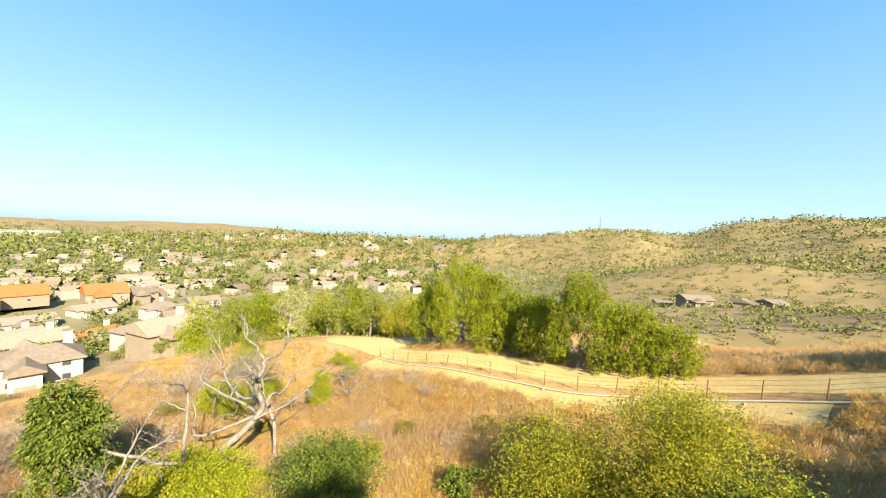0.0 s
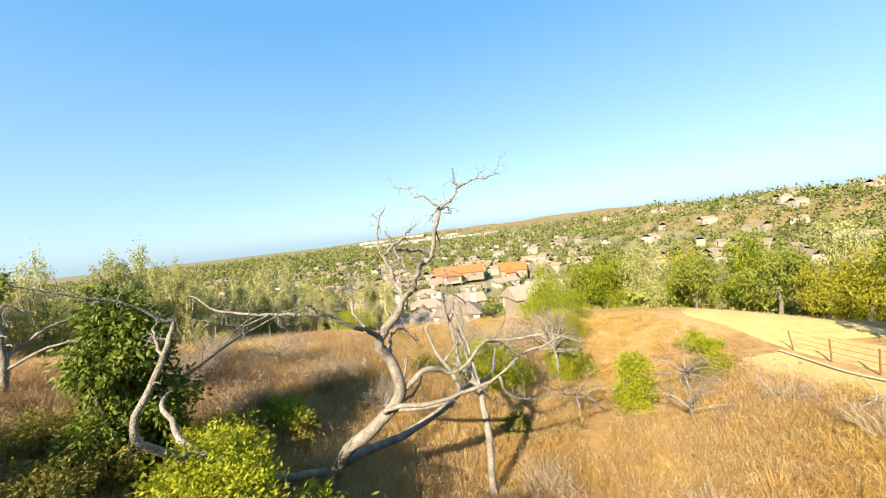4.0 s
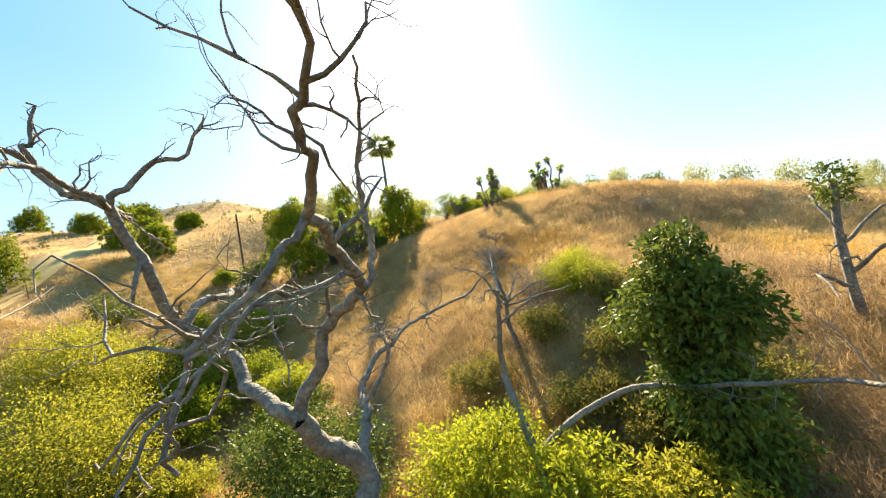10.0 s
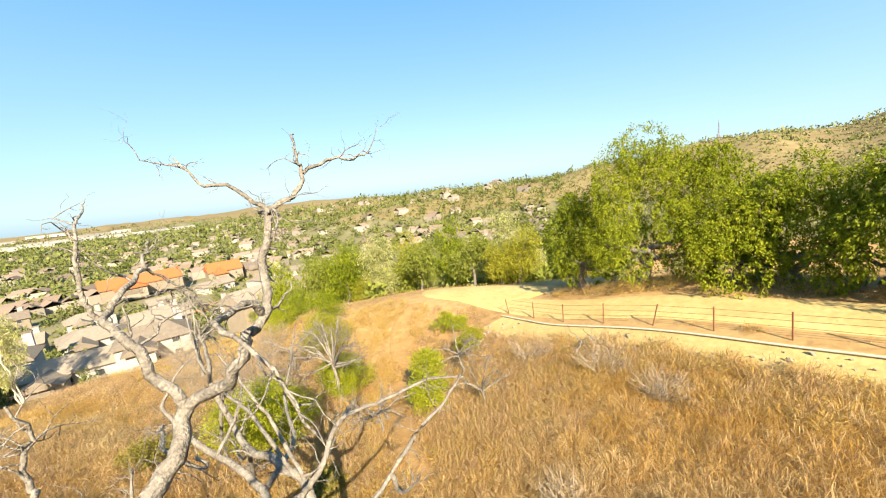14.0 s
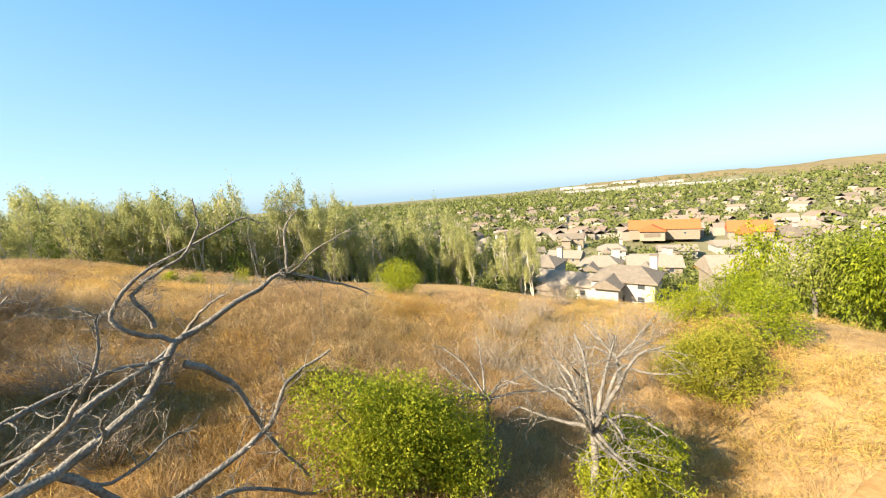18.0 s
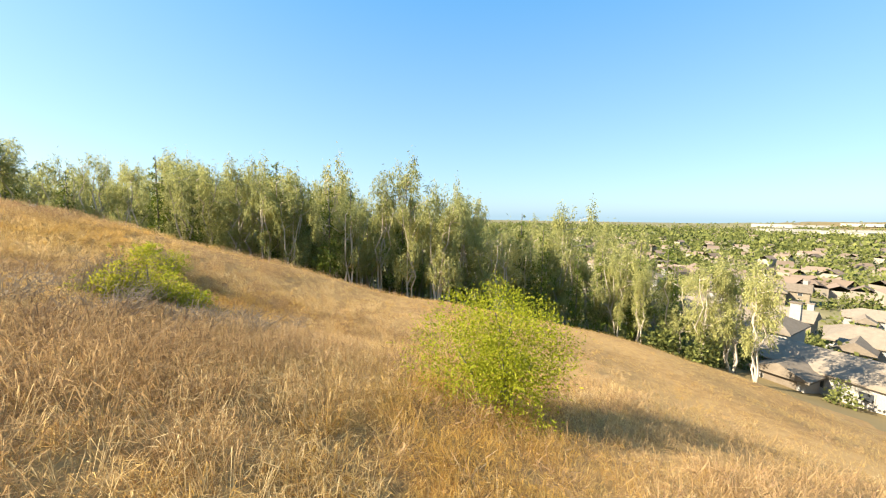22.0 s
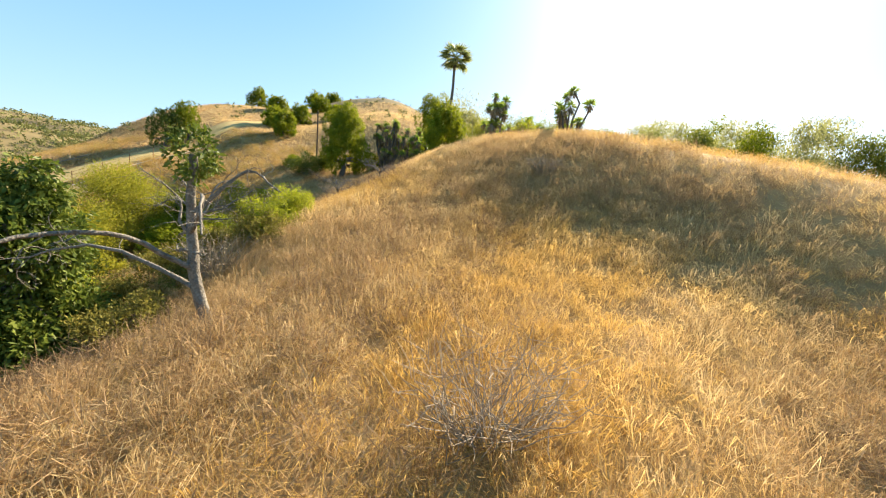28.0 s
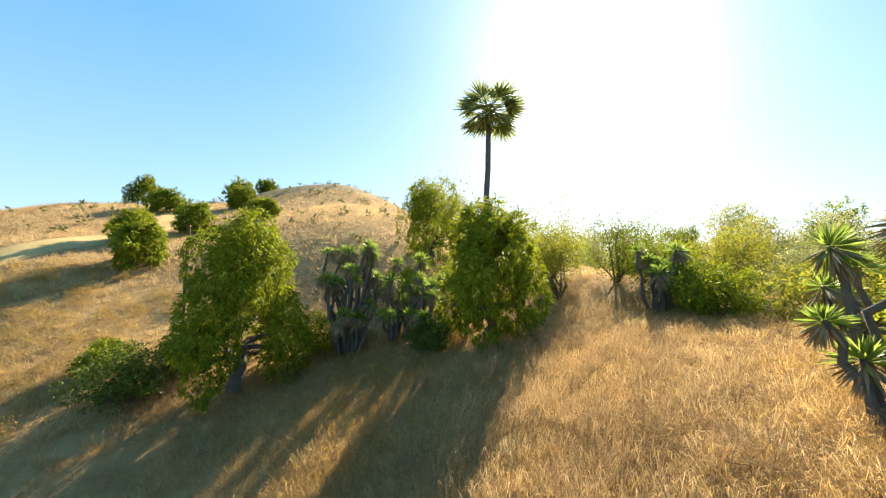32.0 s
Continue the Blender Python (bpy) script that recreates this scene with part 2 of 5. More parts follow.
M_FAR = material("valley_foliage", [(0.055, 0.07, 0.022), (0.13, 0.145, 0.04), (0.25, 0.25, 0.075)], 0.02, 0.8, 0, through_light=0.3, island=True)
M_WOODS = material("roadside_foliage", [(0.08, 0.10, 0.018), (0.18, 0.205, 0.03), (0.31, 0.31, 0.065)], 0.05, 0.7, 0, through_light=0.38, island=True)
M_SCRUB = material("hill_scrub", [(0.09, 0.10, 0.035), (0.16, 0.165, 0.055), (0.24, 0.23, 0.08)], 0.02, 0.85, 0, through_light=0.2, island=True)
M_DEAD = material("bleached_wood", [(0.055, 0.046, 0.037), (0.18, 0.158, 0.13), (0.35, 0.31, 0.255)], 3.5, 0.85, 0.9, bump_scale=22)
M_TWIG = material("grey_twigs", [(0.20, 0.155, 0.11), (0.36, 0.29, 0.21)], 2.0, 0.9, 0, island=True)
M_PALE = material("pale_euc_bark", [(0.34, 0.29, 0.22), (0.55, 0.48, 0.38)], 1.5, bump=0.4)
M_PALM = material("palm_fronds", [(0.13, 0.16, 0.05), (0.24, 0.27, 0.09), (0.36, 0.36, 0.15)], 1.0, 0.4, 0, through_light=0.55, island=True)
M_YUCCA = material("yucca_blades", [(0.13, 0.20, 0.025), (0.24, 0.32, 0.05), (0.36, 0.42, 0.09)], 1.0, 0.4, 0, through_light=0.5, island=True)
M_SKIRT = material("dead_leaf_skirt", [(0.20, 0.15, 0.08), (0.34, 0.26, 0.15)], 2.0, 0.9, 0, island=True)
M_STUCCO = material("cream_stucco", [(0.20, 0.165, 0.12), (0.28, 0.235, 0.18)], 0.8, bump=0.2, vary=0.5)
M_WHITE = material("white_stucco", [(0.27, 0.255, 0.23), (0.35, 0.33, 0.30)], 0.8, bump=0.2)
M_TILE = material("clay_roof_tiles", [(0.30, 0.085, 0.03), (0.42, 0.135, 0.05)], 1.5, bump=0.5)
M_GREYROOF = material("weathered_roof", [(0.13, 0.105, 0.08), (0.24, 0.20, 0.155)], 1.2, bump=0.5, vary=0.4)
M_GLASS = material("dark_window", [(0.03, 0.035, 0.04), (0.06, 0.065, 0.07)], 1.0, 0.15, 0)
M_RUST = material("rusty_steel", [(0.12, 0.055, 0.03), (0.22, 0.11, 0.06)], 8, 0.7, 0.2, metal=0.3)
M_PIPE = material("white_pipe", [(0.36, 0.32, 0.25), (0.46, 0.42, 0.34)], 3, 0.5, 0.1)
M_WOODPOST = material("dark_post_wood", [(0.06, 0.04, 0.03), (0.13, 0.09, 0.06)], 6, bump=0.5)
M_ROCK = material("grey_stone", [(0.17, 0.14, 0.10), (0.31, 0.26, 0.19)], 2, bump=0.7)
M_ASPH = material("pale_asphalt", [(0.16, 0.16, 0.16), (0.24, 0.235, 0.23)], 1, bump=0.2)


# ---- building helpers ----
def thing(name, x, y, z, label, category, group="", turn=0.0, kind=""):
    ob = new(name)
    ob.matrix_basis = pose(x, y, z, 0, 0, turn)
    ob.empty_display_size = 0.3
    return tagged(ob, label, category, group, kind)


def part(name, me, parent, label="", kind=""):
    ob = new(name, me)
    ob.parent = parent
    return tagged(ob, label, kind=kind)


def again(proto, m):
    """A copy of a thing at the pose and scale m, whatever the scale of the first one."""
    return copy_thing(proto, m @ Matrix.Diagonal((1 / proto.scale[0], 1 / proto.scale[1], 1 / proto.scale[2], 1)))


def join(pieces):
    vs, fs, n = [], [], 0
    for v, f in pieces:
        vs.append(v)
        fs.append(np.asarray(f) + n)
        n += len(v)
    return np.concatenate(vs), np.concatenate(fs)


def tube(pts, radii, k=6, cap=False):
    """A bent, tapered stick through pts."""
    p = np.asarray(pts, float)
    r = np.interp(np.linspace(0, 1, len(p)), np.linspace(0, 1, len(radii)), radii)
    d = np.gradient(p, axis=0)
    d /= np.linalg.norm(d, axis=1)[:, None] + 1e-9
    a = np.cross(d, (0.31, 0.77, 0.55))
    a /= np.linalg.norm(a, axis=1)[:, None] + 1e-9
    b = np.cross(d, a)
    th = np.linspace(0, 2 * np.pi, k, endpoint=False)
    ring = np.cos(th)[None, :, None] * a[:, None] + np.sin(th)[None, :, None] * b[:, None]
    v = (p[:, None] + ring * r[:, None, None]).reshape(-1, 3)
    i, j = np.meshgrid(np.arange(len(p) - 1), np.arange(k), indexing="ij")
    q, s = i * k + j, i * k + (j + 1) % k
    f = np.stack([q, s, s + k, q + k], -1).reshape(-1, 4)
    return v, f


def bend(rng, a, b, n=5, sway=0.08):
    """Points from a to b on a crooked line."""
    a, b = np.asarray(a, float), np.asarray(b, float)
    t = np.linspace(0, 1, n)[:, None]
    off = rng.normal(0, sway * np.linalg.norm(b - a), (n, 3)) * np.sin(np.pi * t)
    return a + (b - a) * t + off


def spline(pts, per=4):
    """A smooth line through pts."""
    p = np.asarray(pts, float)
    p = np.vstack([2 * p[0] - p[1], p, 2 * p[-1] - p[-2]])
    out = []
    for i in range(1, len(p) - 2):
        for t in np.linspace(0, 1, per, endpoint=False):
            out.append(0.5 * (2 * p[i] + (p[i + 1] - p[i - 1]) * t + (2 * p[i - 1] - 5 * p[i] + 4 * p[i + 1] - p[i + 2]) * t * t
                              + (3 * p[i] - p[i - 1] - 3 * p[i + 1] + p[i + 2]) * t ** 3))
    return np.array(out + [p[-2]])


def units(rng, n):
    v = rng.normal(size=(n, 3))
    return v / (np.linalg.norm(v, axis=1)[:, None] + 1e-9)


def blades(c, d, w):
    """Kite-shaped leaves: from c along d, w wide. All arrays."""
    s = np.cross(d, units(np.random.default_rng(len(c)), len(c)))
    s = s / (np.linalg.norm(s, axis=1)[:, None] + 1e-9) * np.asarray(w)[:, None] / 2
    m = c + d * 0.45
    v = np.stack([c, m + s, c + d, m - s], 1).reshape(-1, 3)
    return v, np.arange(len(c) * 4).reshape(-1, 4)


def foliage(rng, lobes, n, length, width, droop=0.3, shell=0.5, ragged=0.17):
    """Leaves in sprigs over lobes, each a centre and three radii."""
    c = np.array([l[:3] for l in lobes], float)
    r = np.array([l[3:6] for l in lobes], float)
    area = r[:, 0] * r[:, 2]
    m = n // 9 + 1
    pick = rng.choice(len(lobes), m, p=area / area.sum())
    o = units(rng, m)
    centre = c[pick] + o * r[pick] * (shell + (1.12 - shell) * rng.random(m) ** 0.6)[:, None]
    k = rng.integers(0, m, n)
    at = centre[k] + rng.normal(0, 1, (n, 3)) * r[pick][k] * ragged
    d = o[k] * 0.6 + units(rng, n) * 0.8 + np.array((0, 0, -droop))
    d = d / np.linalg.norm(d, axis=1)[:, None] * (length * rng.uniform(0.6, 1.3, n))[:, None]
    return blades(at, d, width * rng.uniform(0.7, 1.3, n))


def lumps(rng, n, rx, ry, z0, z1, size, top=0.6):
    """Lobes filling a crown between z0 and z1, fullest at a share top of its height."""
    out = []
    for _ in range(n):
        t = rng.random()
        wide = math.sqrt(max(0.05, 1 - ((t - top) / max(top, 1 - top)) ** 2))
        a, q = rng.uniform(0, 2 * np.pi), math.sqrt(rng.random()) * wide
        s = size * rng.uniform(0.55, 1.45)
        out.append((rx * q * math.cos(a) * 0.8, ry * q * math.sin(a) * 0.8, z0 + s * 0.7 + (z1 - z0 - 1.4 * s) * t, s, s, s * 0.85))
    return out


def stick_mesh(name, sticks, mat, k=6):
    v, f = join([tube(p, r, k if r[0] > 0.03 else min(k, 4)) for p, r in sticks])
    return mesh_np(name, v, f, [mat], True)


def twig_sticks(rng, start, way, length, radius, depth):
    """A crooked dead branch that forks into finer ones."""
    pts, d, p = [np.array(start, float)], np.array(way, float), np.array(start, float)
    d /= np.linalg.norm(d) + 1e-9
    n = 5
    out = []
    for i in range(n):
        d = d + rng.normal(0, 0.42, 3) + np.array((0, 0, 0.03))
        d /= np.linalg.norm(d)
        p = p + d * length / n
        pts.append(p.copy())
        if depth > 0 and i >= 1 and rng.random() < 0.75:
            side = d + rng.normal(0, 0.8, 3)
            out += twig_sticks(rng, p, side, length * rng.uniform(0.35, 0.65), radius * 0.5 * (1 - i / 8), depth - 1)
    out.append((pts, (radius, radius * 0.35)))
    return out


# ---- dirt road, its turning place, fence and pipe ----
ROAD = spline([(-36, 45.5), (-30.5, 43.4), (-24.5, 41.2), (-18.9, 39.9), (-11, 37.2), (-5.8, 35.3), (0, 34.2), (5.6, 32.8), (9.6, 30.3), (14, 28.2), (21, 25), (29, 21), (40, 17.5), (58, 17)], 8)
FENCE = spline([(-30, 41.6), (-27.8, 40.6), (-24.9, 39.2), (-19.5, 37.6), (-14.6, 35.8), (-11.6, 34.8), (-6.4, 32.9), (-0.9, 32.0), (4.4, 30.5), (8.0, 28.4), (11.2, 27.2), (15, 25.5), (21, 22.5)], 6)


def strip(line, left, right, lift):
    d = np.gradient(line, axis=0)
    d /= np.linalg.norm(d, axis=1)[:, None]
    nrm = np.stack([-d[:, 1], d[:, 0]], 1)
    cols = [line + nrm * o for o in np.linspace(-right, left, 9)]
    xy = np.stack(cols, 1)
    z = land(xy[..., 0], xy[..., 1]) + lift
    z[:, [0, -1]] -= 0.25
    return np.concatenate([xy, z[..., None]], 2).reshape(-1, 3), grid_faces(len(line), 9)


rv, rf = strip(ROAD, 2.0, 1.8, 0.10)
road = new("road", mesh_np("road", rv, rf, [M_DIRT], True))
tagged(road, "pale sandy dirt road along the hillside", "dirt road", kind="structure")
bank_v, bank_f = strip(FENCE[FENCE[:, 0] < 7] + np.array((-0.6, -1.6)), 1.7, 1.6, 0.05)
bank = new("road_bank", mesh_np("road_bank", bank_v, bank_f, [M_DIRT], True))
tagged(bank, "bare eroded dirt bank below the road", "bank", kind="structure")
pr, pt = np.meshgrid(np.linspace(0, 1, 10), np.linspace(0, 2 * np.pi, 40), indexing="ij")
px = -36 + 8.0 * pr * np.cos(pt) * (1 + 0.08 * np.sin(3 * pt))
py = 46.8 + 3.4 * pr * np.sin(pt) * (1 + 0.1 * np.cos(2 * pt)) - 0.1 * (px + 36)
pz = land(px, py) + 0.13 - 0.3 * (pr > 0.97)
pad = new("turning_place", mesh_np("turning_place", np.stack([px, py, pz], -1).reshape(-1, 3), grid_faces(10, 40), [M_DIRT], True))
tagged(pad, "pale bare turning place at the road's bend", "dirt road", kind="structure")

PATH_LINE = spline([(-41, 43.2), (-40.0, 39.8), (-37.2, 36.2), (-34.4, 33.6), (-32.2, 30.2), (-29.0, 27.0), (-26.6, 24.9)], 6)
tv, tf = strip(PATH_LINE, 1.5, 1.3, 0.05)
M_PATH = material("orange_dirt", [(0.20, 0.115, 0.042), (0.29, 0.17, 0.065), (0.36, 0.23, 0.095)], 0.6, bump=0.6, bump_scale=6)
trail = new("footpath", mesh_np("footpath", tv, tf, [M_PATH], True))
tagged(trail, "bare orange dirt path down into the hollow", "path", kind="structure")
rng = np.random.default_rng(33)
stone_kinds = []
for k in range(4):
    v, f = tube([(0, 0, -0.6), (0, 0, -0.35), (0.05, 0, 0.1), (0, 0.05, 0.5), (0, 0, 0.62)], (0.3, 0.9, 1.0, 0.7, 0.1), 6)
    stone_kinds.append(mesh_np("stone", v * rng.uniform(0.75, 1.2, v.shape) * (1, 0.8, 0.7), f, [M_ROCK]))
low = FENCE[FENCE[:, 0] < 9]
for i in range(150):
    c = low[rng.integers(0, len(low))]
    x, y = c[0] + rng.normal(-0.5, 0.8), c[1] - rng.uniform(1.0, 3.6)
    o = part("stone", stone_kinds[i % 4], bank)
    o.matrix_basis = pose(x, y, up(x, y, 0.07), *rng.uniform(0, 360, 3)) @ Matrix.Scale(0.05 + 0.13 * rng.random() ** 2.5, 4)
fence = thing("fence", -11.6, 34.8, up(-11.6, 34.8), "low rusty wire fence with thin steel posts", "fence")
post_me = stick_mesh("post", [(((0, 0, -0.3), (0, 0, 0.6), (0, 0, 1.25)), (0.035, 0.035))], M_RUST, 6)
steps = np.concatenate([[0], np.cumsum(np.linalg.norm(np.diff(FENCE, axis=0), axis=1))])
marks = np.arange(0, steps[-1], 2.8)
fx, fy = np.interp(marks, steps, FENCE[:, 0]), np.interp(marks, steps, FENCE[:, 1])
fz = land(fx, fy)
rng = np.random.default_rng(3)
for x, y, z in zip(fx, fy, fz):
    o = part("post", post_me, fence)
    o.matrix_basis = pose(x + 11.6, y - 34.8, z - up(-11.6, 34.8), *rng.normal(0, 3, 2), 0)
for h in (0.55, 0.85, 1.15):
    line = np.stack([fx + 11.6, fy - 34.8, fz - up(-11.6, 34.8) + h + rng.normal(0, 0.015, len(fx))], 1)
    part("wire", stick_mesh("wire", [(line, (0.012, 0.012))], M_RUST, 4), fence)
pipe_line = FENCE + np.array((-0.25, -0.75))
pipe = new("ground_pipe", stick_mesh("ground_pipe", [(np.stack([pipe_line[:, 0], pipe_line[:, 1], land(pipe_line[:, 0], pipe_line[:, 1]) + 0.16], 1), (0.05, 0.05))], M_PIPE, 8))
tagged(pipe, "white water pipe lying beside the fence", "pipe")


# ---- living trees ----
def weeping_tree(name, x, y, h, w, seed, label, mat=None, n=6500, group="pepper trees along the road", base=0.0, leaf=(0.17, 0.07)):
    rng = np.random.default_rng(seed)
    t = thing(name, x, y, up(x, y, -0.15), label, "tree", group)
    n = int(n * (1.6 if leaf[0] < 0.3 else 1.0))
    fork = h * 0.28
    part("trunk", stick_mesh("trunk", [(bend(rng, (0, 0, 0), (0.1, 0, fork), 5), (0.045 * h, 0.03 * h))], M_BARK, 8), t)
    lobes = []
    for k in range(24):
        u = (k + 0.5) / 24
        high = base + h * (0.16 + 0.72 * u)
        far = w * math.sqrt(max(0.06, 1 - ((u - 0.3) / 0.72) ** 2)) * rng.uniform(0.55, 0.92)
        r = w * rng.uniform(0.22, 0.37)
        a = k * 2.4 + rng.normal(0, 0.35)
        lobes.append((far * math.cos(a), far * math.sin(a), max(high, r * 1.5), r, r, r * rng.uniform(1.3, 1.9)))
    for k in range(5):
        lobes.append((*rng.normal(0, w * 0.25, 2), h * rng.uniform(0.74, 0.9), w * 0.27, w * 0.27, h * 0.1))
    for l in lobes[:6]:
        part("limb", stick_mesh("limb", [(bend(rng, (0.05, 0, fork * 0.9), l[:3], 5, 0.1), (0.022 * h, 0.008 * h))], M_BARK, 6), t)
    v, f = foliage(rng, lobes, int(n * 2.2), leaf[0], leaf[1], 0.9, 0.8, 0.07)
    part("crown", mesh_np("crown", v, f, [mat or M_LEAF]), t)
    return t


weeping_tree("pepper_tree", -20.6, 45.2, -4.0 - up(-20.6, 45.2), 4.0, 11, "tall weeping green pepper tree beside the dirt road", n=11000)
weeping_tree("pepper_tree", -25.4, 46.4, 8.6, 2.6, 12, "weeping green pepper tree at the road's bend", n=7500)
weeping_tree("pepper_tree", -16.6, 46.4, 9.4, 2.8, 22, "dark weeping pepper tree beside the dirt road", n=7000)
weeping_tree("pepper_tree", -6.4, 37.6, -4.3 - up(-6.4, 37.6), 3.0, 13, "tall pale green pepper tree beside the dirt road", n=9000)
weeping_tree("pepper_tree", -10.0, 40.8, 6.6, 2.6, 14, "round green pepper tree above the dirt road", n=6500)
weeping_tree("pepper_tree", -12.8, 43.4, 6.8, 2.8, 15, "green pepper tree among its neighbours by the road", n=6500)
weeping_tree("pepper_tree", -15.6, 43.2, 5.4, 2.8, 23, "low green pepper tree by the road", n=4500)
weeping_tree("pepper_tree", -2.2, 37.2, 5.8, 2.5, 16, "low pale green pepper tree by the road", n=6500)
weeping_tree("pepper_tree", 0.6, 36.4, 4.0, 2.4, 24, "small pale green pepper tree by the road", n=3800)
weeping_tree("pepper_tree", 21.8, 24.9, 5.4, 1.9, 17, "slim drooping pepper tree above the road", n=4500, group="pepper trees on the hill")
weeping_tree("pepper_tree", 19.8, 26.6, 5.0, 2.0, 18, "slim drooping dark pepper tree above the road", mat=M_DARK, n=4500, group="pepper trees on the hill")
weeping_tree("pepper_tree", 11.4, 3.5, 2.3 - up(11.4, 3.5), 3.2, 19, "bright weeping pepper tree in the shaded gully", n=13000, group="pepper trees on the hill", leaf=(0.22, 0.07))
weeping_tree("pepper_tree", 21.3, -9.6, 7.4, 3.1, 20, "weeping pepper tree high on the hill", n=9000, group="pepper trees on the hill")
weeping_tree("pepper_tree", 7.2, -8.2, 3.2 - up(7.2, -8.2), 2.5, 21, "half bare weeping pepper tree on the crest", n=8000, group="pepper trees on the hill", leaf=(0.36, 0.085))
for i, (x, y, h, w) in enumerate(((39.0, 12.9, 3.6, 1.9), (32.8, 16.2, 3.0, 1.7), (49.4, 19.2, 3.2, 2.0), (45.2, 6.9, 2.6, 1.8), (55.8, 11.3, 3.6, 2.0), (26.4, 13.5, 3.8, 1.9), (59.9, 25.7, 4.5, 2.2), (69.2, 13.9, 3.4, 2.4), (76.9, 10.1, 2.6, 2.0))):
    weeping_tree("pepper_tree", x, y, h, w, 40 + i, "small pepper tree on the dry hill", n=3000, group="pepper trees on the hill", leaf=(0.42, 0.11))


def brush(x, y, h, w, seed, label):
    rng = np.random.default_rng(seed)
    t = thing("dead_shrub", x, y, up(x, y, -0.05), label, "dead shrub", "dead shrubs")
    for side in ("low", "high"):
        sticks = []
        for i in range(38):
            a, q = rng.uniform(0, 2 * np.pi), math.sqrt(rng.random()) * w
            end = np.array((q * math.cos(a), q * math.sin(a), h * rng.uniform(0.5, 1.0)))
            sticks.append((bend(rng, end * (0.15, 0.15, 0), end, 4, 0.09), (0.014, 0.004)))
            for k in range(3):
                b = end * rng.uniform(0.5, 0.95) + rng.normal(0, 0.03, 3)
                sticks.append((bend(rng, b, b + units(rng, 1)[0] * 0.3 * h + np.array((0, 0, 0.08 * h)), 3, 0.1), (0.008, 0.003)))
        part("twig_mass", stick_mesh("twig_mass", sticks, M_TWIG, 3), t, kind="stuff")


def bush(name, x, y, h, w, seed, label, mat, n, leaf, category="bush", group="", droop=0.0, lobes_n=14, top=0.45, shell=0.35):
    rng = np.random.default_rng(seed)
    if h < 0:
        h -= up(x, y)
    t = thing(name, x, y, up(x, y, -0.1), label, category, group)
    lobes = lumps(rng, lobes_n, w, w * 0.92, 0.0, h, 0.30 * min(h, 2 * w), top)
    sticks = []
    for l in lobes[:8]:
        sticks.append((bend(rng, (0, 0, 0), l[:3], 4, 0.08), (0.018 * h, 0.005 * h)))
    part("stem_mass", stick_mesh("stem_mass", sticks, M_BARK, 5), t, kind="stuff")
    v, f = foliage(rng, lobes, n, leaf[0], leaf[1], droop, shell, 0.11)
    part("foliage", mesh_np("foliage", v, f, [mat]), t)
    return t


bush("golden_bush", -7.4, 20.8, -9.4, 2.9, 61, "round golden green bush below the road", M_GOLD, 42000, (0.125, 0.055), group="bushes on the slope")
bush("golden_bush", -2.0, 19.6, -7.2, 3.0, 62, "large golden green bush below the road", M_GOLD, 42000, (0.125, 0.055), group="bushes on the slope")
bush("dark_bush", 0.2, 16.6, 3.2, 2.2, 63, "dark green shrub beside the golden bushes", M_DARK, 4500, (0.25, 0.1), group="bushes on the slope")
bush("dark_bush", -17.0, 15.2, -10.5, 2.0, 64, "dense dark green bush on the dry slope", M_DARK, 20000, (0.12, 0.055), group="bushes on the slope")
bush("lime_bush", -21.2, 12.6, -11.0, 2.6, 65, "bright yellow green bush below the dead tree", M_LIME, 20000, (0.12, 0.05), group="bushes on the slope")
bush("lime_bush", -20.2, 4.3, 1.9, 1.6, 66, "yellow green bush on the dry slope", M_LIME, 16000, (0.085, 0.034), group="bushes on the slope")
bush("lime_bush", -35.2, 24.2, 2.6, 1.6, 75, "lower yellow green bush in the dry hollow", M_LIME, 16000, (0.11, 0.045), group="bushes on the slope")
bush("lime_bush", -34.0, 38.8, 1.5, 1.8, 76, "low yellow green bush below the turning place", M_LIME, 9000, (0.11, 0.045), group="bushes on the slope")
bush("lime_bush", -34.0, 22.7, -13.6, 1.8, 67, "bright yellow green bush in the dry hollow", M_LIME, 24000, (0.11, 0.045), group="bushes on the slope")
bush("lime_bush", -52.4, 14.7, -14.0, 2.0, 68, "spreading yellow green sapling in the dry grass", M_LIME, 22000, (0.085, 0.035), group="bushes on the slope", top=0.65)
bush("lime_bush", -36.6, 30.0, 2.6, 1.8, 69, "yellow green bush beside the dead shrubs", M_LIME, 20000, (0.11, 0.045), group="bushes on the slope")
bush("golden_bush", -43.8, 34.4, 3.4, 2.4, 70, "golden green bush in the dry hollow", M_GOLD, 24000, (0.115, 0.045), group="bushes on the slope")
bush("lime_bush", -29.4, 29.6, -14.6, 0.95, 71, "narrow upright green shrub on the slope", M_LIME, 11000, (0.12, 0.05), group="bushes on the slope")
bush("oval_tree", -25.3, 9.3, -7.5, 1.25, 72, "dense oval dark green tree on the slope", M_DARK, 24000, (0.18, 0.075), "tree", droop=0.6, top=0.5, lobes_n=22)
